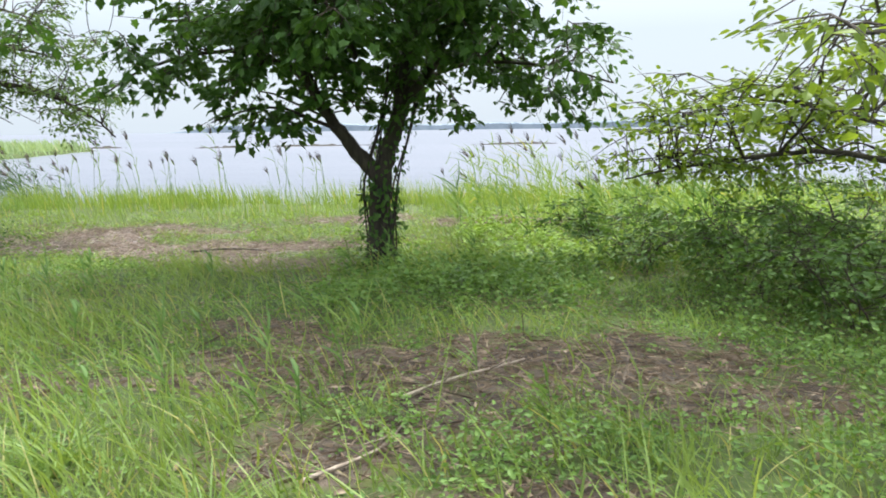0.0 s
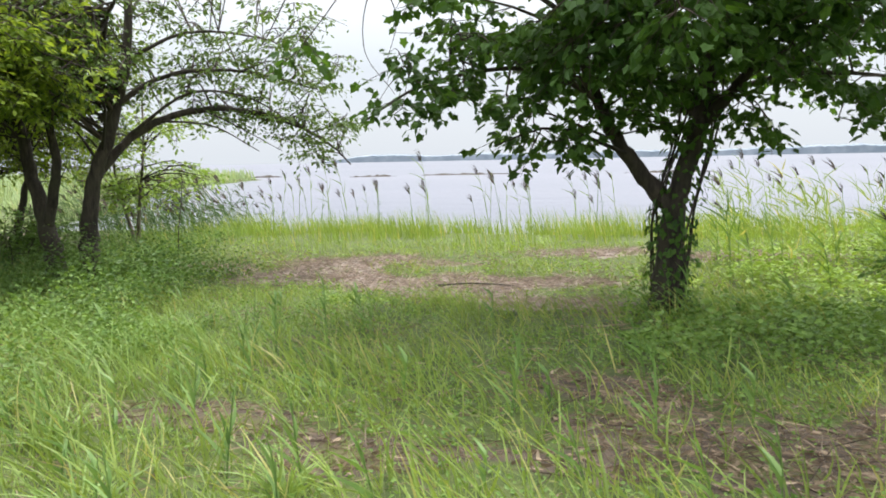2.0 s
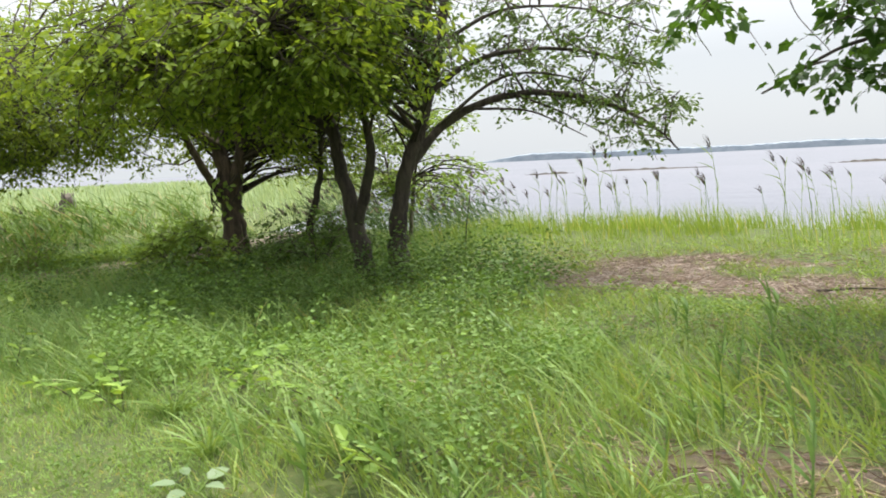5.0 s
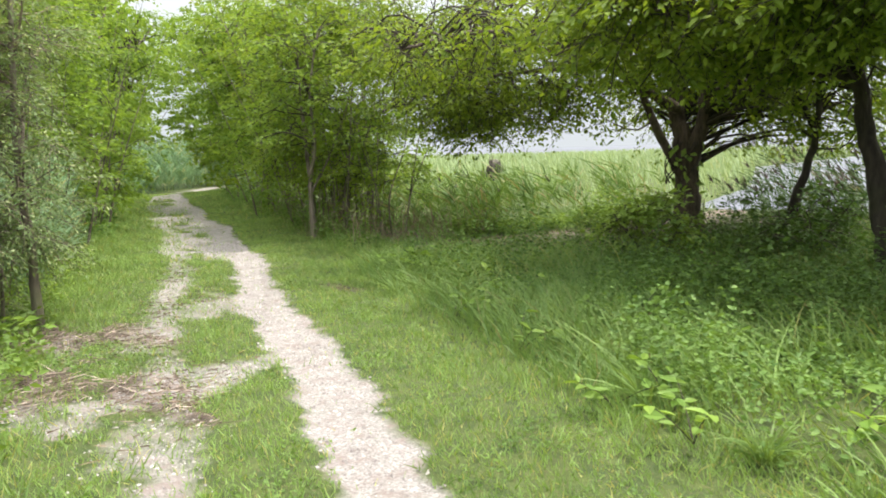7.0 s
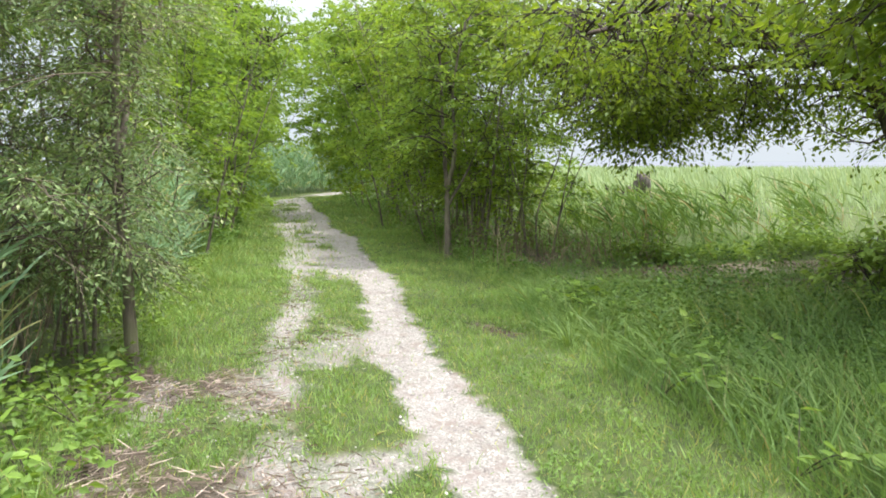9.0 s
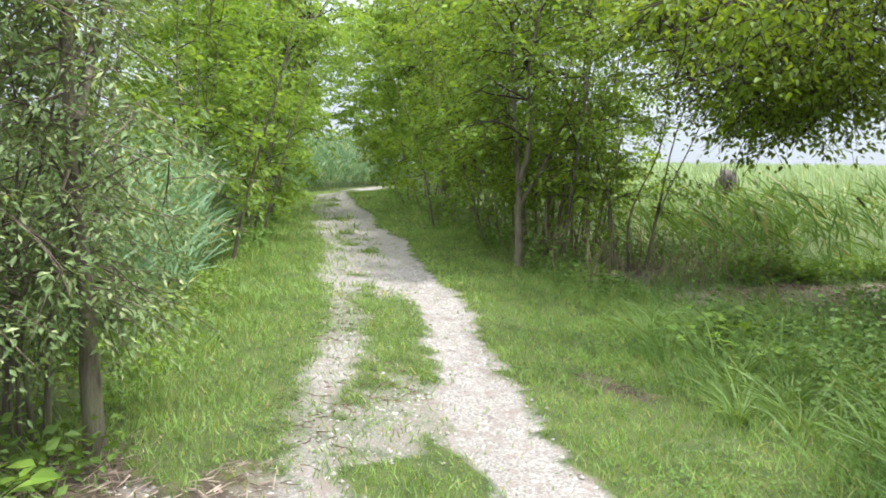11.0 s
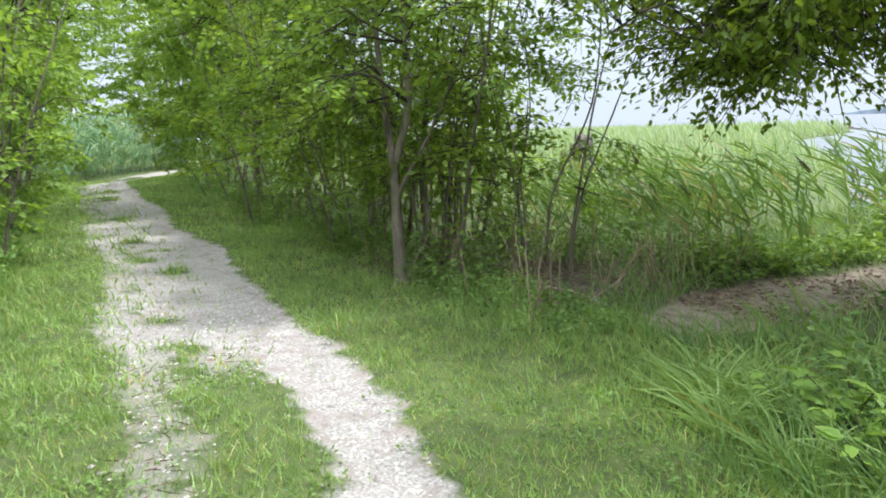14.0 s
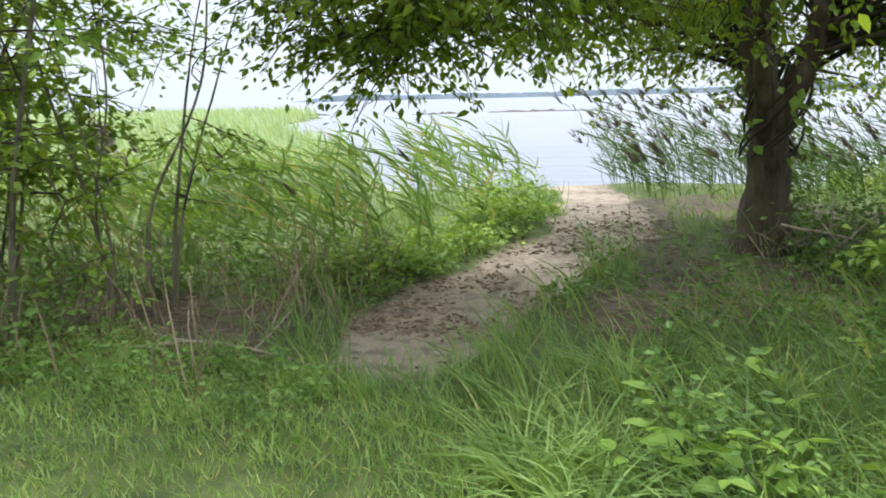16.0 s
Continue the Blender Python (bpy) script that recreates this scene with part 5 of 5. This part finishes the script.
def weeds(name, at, size, height, material, label, shape=OVATE, per=7, seed=1, flat=0.5):
    """Low leafy plants: whorls of leaves round short stems."""
    rg = np.random.default_rng(seed)
    s = Soup()
    n = len(at)
    H = height * rg.uniform(0.4, 1.1, n) * (0.35 + 1.3 * step(vn(at[:, 0], at[:, 1], 0.75, 51), 0.2, 0.85))
    for k in range(per):
        th = rg.uniform(0, 6.28, n)
        out = np.stack([np.cos(th), np.sin(th), rg.normal(0.1, 0.3, n)], 1)
        p = at + np.stack([0 * H, 0 * H, H * (k + 1) / per], 1) + out * 0.03 + rg.normal(size=(n, 3)) * [0.04, 0.04, 0]
        leaves(s, shape, p, out, unit(rg.normal(size=(n, 3)) * flat + [0, 0, 1]), size * rg.uniform(0.6, 1.3, n), rg)
    return tagged(s.make(name, material), label, "weeds", kind="stuff")


def weed_density(x, y):
    d = off_track(x, y)
    return step(d, 1.35, 1.8) * np.maximum(step(x, -12.8, -11.6), (0.45 + 0.55 * step(y, 9.4, 10.2)) * np.maximum(step(x, -14.0, -13.3), step(y, 9.4, 10.2))) * (1 - 0.85 * bare_mask(x, y)) * free(x, y) * (0.25 + 0.75 * step(vn(x, y, 0.8, 21), 0.3, 0.6))


weeds("weeds", scatter(-14.3, -5.0, 3.6, 7.4, 10500, weed_density), 0.04, 0.42, M_WEED, "thick knee-high leafy weeds beside the verge", RHOMB, 10, seed=1, flat=0.8)
# weeds below the crowns: colour darkened to deepen the shade
weeds("weeds", scatter(-14.6, -6.0, 7.2, 11.0, 6500, weed_density), 0.05, 0.46, M_SHADED_LEAF, "thick knee-high leafy weeds under the trees", RHOMB, seed=11, flat=0.8)
weeds("weeds", scatter(-6.0, 4.0, 2.6, 9.5, 8500, lambda x, y: weed_density(x, y)), 0.034, 0.13, M_WEED, "low creeping weeds in the meadow", RHOMB, 6, seed=2, flat=0.8)
weeds("weeds", scatter(-10, 7, 8.5, 13.5, 3400, lambda x, y: weed_density(x, y) * (1 - 0.8 * bare_mask(x, y))), 0.045, 0.13, M_BRAMBLE, "yellow-green low weeds towards the shore", RHOMB, 6, seed=3, flat=0.8)
weeds("weeds", scatter(0.3, 6, 8.5, 12.5, 1500, lambda x, y: 0.8 + 0 * x), 0.075, 0.42, M_BRAMBLE, "bright leafy weeds beside the maple", seed=4)
weeds("weeds", scatter(-1.2, 1.6, 6.3, 8.6, 1100, lambda x, y: 0.4 + 0.6 * vn(x, y, 0.5, 30)), 0.06, 0.3, M_WEED, "dark leafy weeds round the foot of the maple", RHOMB, seed=12, flat=0.8)
weeds("weeds", scatter(-19.0, -14.9, 10.0, 11.4, 900, lambda x, y: free(x, y) * (0.3 + 0.7 * vn(x, y, 0.6, 31))), 0.06, 0.35, M_WEED, "low leafy growth at the foot of the reeds", RHOMB, seed=13, flat=0.8)
weeds("weeds", scatter(-34, -17.0, 7.6, 15.5, 12000, lambda x, y: (np.abs(off_track(x, y) - 1.95) < 0.65) * 0.65), 0.07, 0.46, M_WEED, "leafy weeds along the foot of the thicket", RHOMB, 6, seed=14, flat=0.8)
# same shade-darkened green round the trunks
weeds("weeds", np.concatenate([scatter(x - 1.0, x + 1.0, y - 0.9, y + 0.7, 260, lambda u, v: free(u, v) * 0.7) for x, y in ((-8.2, 9.2), (-8.9, 8.9), (-9.9, 9.6), (-11.0, 11.4), (-10.2, 8.4), (-11.3, 9.0))]), 0.05, 0.5, M_SHADED_LEAF, "tall weeds round the leaning trunks", RHOMB, 8, seed=15, flat=0.8)
weeds("weeds", scatter(1.2, 5.0, 2.6, 7.4, 2300, lambda x, y: (0.35 + 0.65 * vn(x, y, 0.6, 40)) * (1 - 0.7 * bare_mask(x, y)) * step(x - 0.25 * (y - 3), 1.0, 1.8)), 0.042, 0.34, M_WEED, "thick dark-green weeds at the meadow's edge", RHOMB, seed=16, flat=0.8)
weeds("weeds", scatter(-0.6, 1.6, 2.5, 3.9, 600, lambda x, y: step(vn(x, y, 0.6, 46), 0.5, 0.7)), 0.035, 0.2, M_WEED, "fresh green nettle clumps on bare soil", RHOMB, 8, seed=19, flat=0.7)
# undergrowth colour darkened to stand for shade behind the trunk
weeds("weeds", scatter(-12.0, -10.0, 10.4, 12.8, 900, lambda x, y: 0.35 + 0.65 * vn(x, y, 0.6, 47)), 0.055, 0.4, M_SHADED_LEAF, "undergrowth behind the forked tree, its green darkened for shade", RHOMB, 8, seed=20, flat=0.8)
weeds("weeds", scatter(-22, -15.2, 6.6, 10.4, 5200, lambda x, y: (np.abs(off_track(x, y) - 1.75) < 0.45) * (0.3 + 0.7 * vn(x, y, 0.5, 48))), 0.045, 0.3, M_WEED, "leafy growth where the verge meets the thicket", RHOMB, 7, seed=21, flat=0.8)
weeds("clover", scatter(-16.5, -6.5, 1.0, 8.0, 16000, lambda x, y: lawn_density(x, y) * step(vn(x, y, 0.45, 41), 0.55, 0.75)), 0.026, 0.06, M_WEED, "small clover leaves in the short grass", RHOMB, 5, seed=17, flat=0.5)
weeds("weeds", scatter(-21, -13.8, 2.2, 6.0, 4200, lambda x, y: (np.abs(off_track(x, y) + 2.85) < 0.4) * (0.3 + 0.7 * vn(x, y, 0.5, 44))), 0.05, 0.28, M_BRAMBLE, "bright young weeds along the path edge", RHOMB, 6, seed=18, flat=0.8)
weeds("bramble_patch", scatter(-16.2, -13.8, 10.1, 13.6, 2200, lambda x, y: free(x, y) * (np.abs(x - sand_line(y) + 0.95 + 0.5 * (vn(x, y, 0.5, 36) - 0.5)) < 0.45) * (0.3 + 0.7 * vn(x, y, 0.4, 37))), 0.075, 0.38, M_BRAMBLE, "bright leafy bramble edging the sandy way", seed=5)
weeds("weeds", scatter(-13.4, -9.4, 0.8, 3.6, 900, lambda x, y: (off_track(x, y) < -2.2) * (off_track(x, y) > -3.4) * 0.8), 0.065, 0.24, M_REED3, "light leafy weeds at the foot of the shrub", RHOMB, seed=7, flat=0.8)
weeds("weeds", scatter(-34, -20, 2.4, 10.4, 7000, lambda x, y: (np.abs(off_track(x, y) + 2.8) < 0.45) * 0.9), 0.075, 0.3, M_WEED, "leafy weeds along the hedge foot", seed=8)


def dock(x, y, seed):
    """A rosette of large dull leaves."""
    rg = np.random.default_rng(seed)
    z = float(gz(x, y))
    root = empty_at("dock_plant", x, y, z, "low dock plant with large grey-green leaves", "weed")
    for k in range(5):
        th = k * 1.25 + rg.uniform(-0.2, 0.2)
        out = np.array([math.cos(th), math.sin(th), rg.uniform(0.35, 0.8)])
        st, lf = Soup(), Soup()
        tip = np.array([x, y, z]) + out * 0.08
        tube(st, [(x, y, z - 0.02), tip], [0.006, 0.004], 5, 0, rg)
        stalk = part("leaf_stalk", st, M_TUSSOCK, root)
        leaves(lf, DOCK, tip[None] - [x, y, z], unit(out * [1, 1, 0.2])[None], unit(np.array([[0.0, 0.0, 1.0]]) + rg.normal(size=(1, 3)) * 0.25), np.array([rg.uniform(0.10, 0.15)]), rg)
        blade = lf.make("leaf", M_DOCK)
        blade.parent = stalk
    return root


dock(-6.45, 4.0, 400)


def tussock(x, y, length, n, seed, label):
    """A clump of long arching blades."""
    rg = np.random.default_rng(seed)
    s = Soup()
    th = rg.uniform(0, 6.28, n)
    out = np.stack([np.cos(th), np.sin(th), 0 * th], 1)
    at = np.array([x, y, float(gz(x, y)) - 0.01]) + out * rg.uniform(0, 0.09, n)[:, None]
    ribbons(s, at, unit(out * rg.uniform(0.15, 0.8, n)[:, None] + [0, 0, 1]), length * rg.uniform(0.55, 1.25, n), rg.uniform(0.010, 0.019, n), out * 0.35 + WIND * 0.12 + [0, 0, -0.42], 5, 0.7, rg)
    return tagged(s.make("grass_tussock", M_TUSSOCK), label, "grass tussock", "tussocks in the verge")


for q, (x, y) in enumerate([(-13.95, 7.15), (-13.7, 7.45), (-14.2, 7.45), (-13.35, 7.3), (-12.9, 7.0), (-13.1, 7.7), (-12.3, 6.75), (-12.0, 6.5), (-11.6, 6.7), (-12.6, 7.3), (-11.2, 6.3), (-10.2, 6.1), (-9.0, 5.5), (-14.2, 7.6),
                            (-8.2, 5.1), (-7.4, 4.9), (-6.7, 4.4), (-6.0, 4.6), (-5.2, 4.0), (-4.5, 4.4), (-3.8, 3.6), (-3.0, 4.0), (-1.9, 3.4), (-1.0, 2.9), (-14.0, 7.6), (-14.1, 7.4), (-13.85, 7.6), (-13.9, 7.35), (-13.5, 6.95), (-13.15, 7.05), (-12.75, 6.8), (-13.9, 7.75), (-13.5, 8.0), (-12.6, 7.7), (-12.2, 7.2), (-13.0, 8.3), (-12.4, 8.0), (-11.9, 7.0), (-14.15, 8.0), (-11.5, 6.4), (-12.3, 6.35), (-13.7, 8.5)]):
    tussock(x, y, 0.42 if x < -8 else 0.36, 60, 300 + q, "tussock of long pale arching grass blades")


def litter(name, at, length, material, label, seed, width=0.007):
    rg = np.random.default_rng(seed)
    n = len(at)
    s = Soup()
    ribbons(s, at + [0, 0, 0.012], unit(rg.normal(size=(n, 3)) * [1, 1, 0.12] + [0, 0, 0.08]), length * rg.uniform(0.3, 1.2, n), width, rg.normal(size=(n, 3)) * [0.2, 0.2, 0.03], 2, 0.3, rg)
    return tagged(s.make(name, material), label, "litter", kind="stuff")


litter("dry_litter", scatter(-7, 4, 2.4, 8.2, 22000, lambda x, y: bare_mask(x, y) * 0.9), 0.22, M_LITTER, "dry straw and dead stems on bare soil", 1)
chips = scatter(-3.5, 3.5, 2.4, 6.6, 5200, lambda x, y: bare_mask(x, y) * 0.9 + 0.06)
litter("wood_chips", chips, 0.075, M_DRY, "pale chips and leaf scraps on bare soil", 5, 0.022)
litter("dry_twigs", scatter(-3.0, 3.5, 2.8, 6.2, 700, lambda x, y: bare_mask(x, y) * 0.9), 0.5, M_TWIG2, "thin brown dead twigs on bare soil", 6, 0.009)
litter("dry_litter", scatter(-8, 2, 8.2, 13.4, 42000, lambda x, y: bare_mask(x, y) * 0.95), 0.26, M_STRAW, "pale flattened dead reeds near the shore", 4)
litter("dry_litter", scatter(-14, -9, 1.5, 4.6, 14000, lambda x, y: bare_mask(x, y) * 0.8), 0.13, M_STRAW, "pale straw and chips by the wheel track", 12)
litter("dry_litter", scatter(-20, -9, 4.6, 13, 27000, lambda x, y: bare_mask(x, y) * 0.8), 0.16, M_LITTER, "dry straw and leaf litter by the path", 2)


litter("dry_litter", scatter(-7, 4, 2.6, 12.5, 15000, lambda x, y: 0.9 * step(vn(x, y, 0.7, 33), 0.35, 0.7)), 0.22, M_DRY, "pale dead straw scattered through the meadow", 3)


litter("leaf_litter", scatter(-15.8, -12.8, 8.2, 14.0, 9000, lambda x, y: sand_mask(x, y) * step(vn(x, y, 0.4, 5), 0.2, 0.7) * (1 - 0.8 * step(y, 11.0, 13.5))), 0.055, M_LITTER, "small brown leaf scraps on the sandy way", 7, 0.016)


def stones(name, at, size, label, seed):
    rg = np.random.default_rng(seed)
    n = len(at)
    T = np.array([(1, 0, 0), (0, 1, 0), (-1, 0, 0), (0, -1, 0), (0, 0, 0.7), (0, 0, -0.5)])
    F = np.array([(0, 1, 4), (1, 2, 4), (2, 3, 4), (3, 0, 4)])
    th = rg.uniform(0, 6.28, n)
    sc = size * rg.uniform(0.4, 1.5, (n, 1)) * rg.uniform(0.6, 1.2, (n, 3))
    q = T[None] * sc[:, None] * rg.uniform(0.7, 1.3, (n, 6, 1))
    c, s_ = np.cos(th)[:, None], np.sin(th)[:, None]
    V = np.stack([q[..., 0] * c - q[..., 1] * s_, q[..., 0] * s_ + q[..., 1] * c, q[..., 2]], -1) + at[:, None]
    s = Soup()
    s.add(V.reshape(-1, 3), [(F[None] + (np.arange(n) * 6)[:, None, None]).reshape(-1, 3)])
    return tagged(s.make(name, M_STONE), label, "gravel", kind="stuff")


stones("gravel", scatter(-19, -6.5, 1.0, 8.0, 130000, lambda x, y: gravel_mask(x, y) ** 1.5 * 0.8), 0.011, "pale crushed limestone on the wheel tracks", 1)

stones("gravel", scatter(-17, -6.5, 1.0, 8.0, 9000, lambda x, y: gravel_mask(x, y) * 0.7), 0.0125, "coarser limestone chips strewn on the wheel tracks", 2)
litter("dry_litter", scatter(-17, -8, 1.5, 8.0, 16000, lambda x, y: (off_track(x, y) < -0.6) * gravel_mask(x, y) * 1.2 * step(vn(x, y, 0.5, 71), 0.3, 0.6)), 0.1, M_LITTER, "brown straw and leaf scraps on the worn track", 13)

# ---------------------------------------------------------------- sticks and fallen branches


def stick(pts, r, label, seed, twigs=2, material=None):
    rg = np.random.default_rng(seed)
    P = smooth_path(pts, 14)
    P[:, 2] += gz(P[:, 0], P[:, 1])
    s = Soup()
    tube(s, P, np.linspace(r, r * 0.4, 14), 7, 0.1, rg)
    for _ in range(twigs):
        k = rg.integers(4, 12)
        w = unit(rg.normal(size=3) * [1, 1, 0.4] + [0, 0, 0.3])
        tube(s, [P[k], P[k] + w * 0.15, P[k] + w * 0.32 + [0, 0, 0.02]], [r * 0.5, r * 0.35, 0.003], 5, 0, rg)
    return tagged(s.make("fallen_branch", material or M_DEAD, smooth=True), label, "branch")


stick([(-0.25, 4.25, 0.02), (0.15, 4.55, 0.05), (0.55, 4.9, 0.06)], 0.015, "bleached fallen branch on bare soil", 1)
stick([(-0.7, 3.2, 0.02), (-0.35, 3.55, 0.03), (-0.2, 4.0, 0.02)], 0.012, "thin dead stick lying in the weeds", 2)
stick([(-11.98, 10.95, 0.02), (-11.7, 11.0, 0.27), (-11.4, 11.05, 0.52)], 0.015, "pale dead branch leaning by the forked tree", 3, 3)
stick([(-12.3, 10.8, 0.42), (-11.9, 10.5, 0.36), (-11.3, 10.2, 0.10)], 0.014, "pale dead twig by the forked tree", 4, 4)
stick([(-3.4, 9.9, 0.03), (-2.9, 10.05, 0.05), (-2.4, 10.0, 0.03)], 0.016, "dark driftwood stick on dead reeds", 5, 1, M_BARK)
stick([(-16.6, 8.7, 0.04), (-16.0, 8.75, 0.08), (-15.4, 8.6, 0.03)], 0.012, "dry stick at the thicket edge", 6, 2)


rg_b = np.random.default_rng(91)
for q in range(7):
    th = rg_b.uniform(-2.6, -0.4)
    ux, uy = cx_ + 0.35 * math.cos(th), cy_ + 0.35 * math.sin(th)
    L = rg_b.uniform(0.4, 0.9)
    stick([(ux, uy, 0.05), (ux + 0.5 * L * math.cos(th), uy + 0.5 * L * math.sin(th), rg_b.uniform(0.1, 0.35)), (ux + L * math.cos(th + 0.3), uy + L * math.sin(th + 0.3), rg_b.uniform(0.02, 0.4))], 0.009, "dry brown brushwood at the foot of the forked tree", 40 + q, 4, M_TWIG2)


def dead_stump(x, y, seed):
    """A weathered, splintered stump."""
    rg = np.random.default_rng(seed)
    root = empty_at("dead_stump", x, y, float(gz(x, y)) - 0.05, "grey weathered broken stump among the reeds", "stump")
    for k, (dx, h, r) in enumerate(((0.0, 1.06, 0.14), (0.2, 1.0, 0.11), (-0.2, 0.82, 0.09), (-0.45, 0.72, 0.06))):
        s = Soup()
        z = np.linspace(0, h, 8)
        tube(s, np.stack([x + dx + 0.04 * rg.normal(size=8), y + 0.05 * rg.normal(size=8), root.location[2] + z], 1), r * np.linspace(1.25, 0.75, 8), 9, 0.12, rg)
        for _ in range(5):
            th = rg.uniform(0, 6.28)
            b = np.array([x + dx + 0.7 * r * math.cos(th), y + 0.7 * r * math.sin(th), root.location[2] + h - 0.05])
            tube(s, [b, b + [0, 0, 0.1], b + [0.01, 0, 0.1 + 0.16 * rg.random()]], [0.03, 0.025, 0.004], 5, 0, rg)
        s.make("trunk" if k == 0 else "splinter", M_DEAD2, root, True)
    return root


dead_stump(-21.7, 16.6, 4)
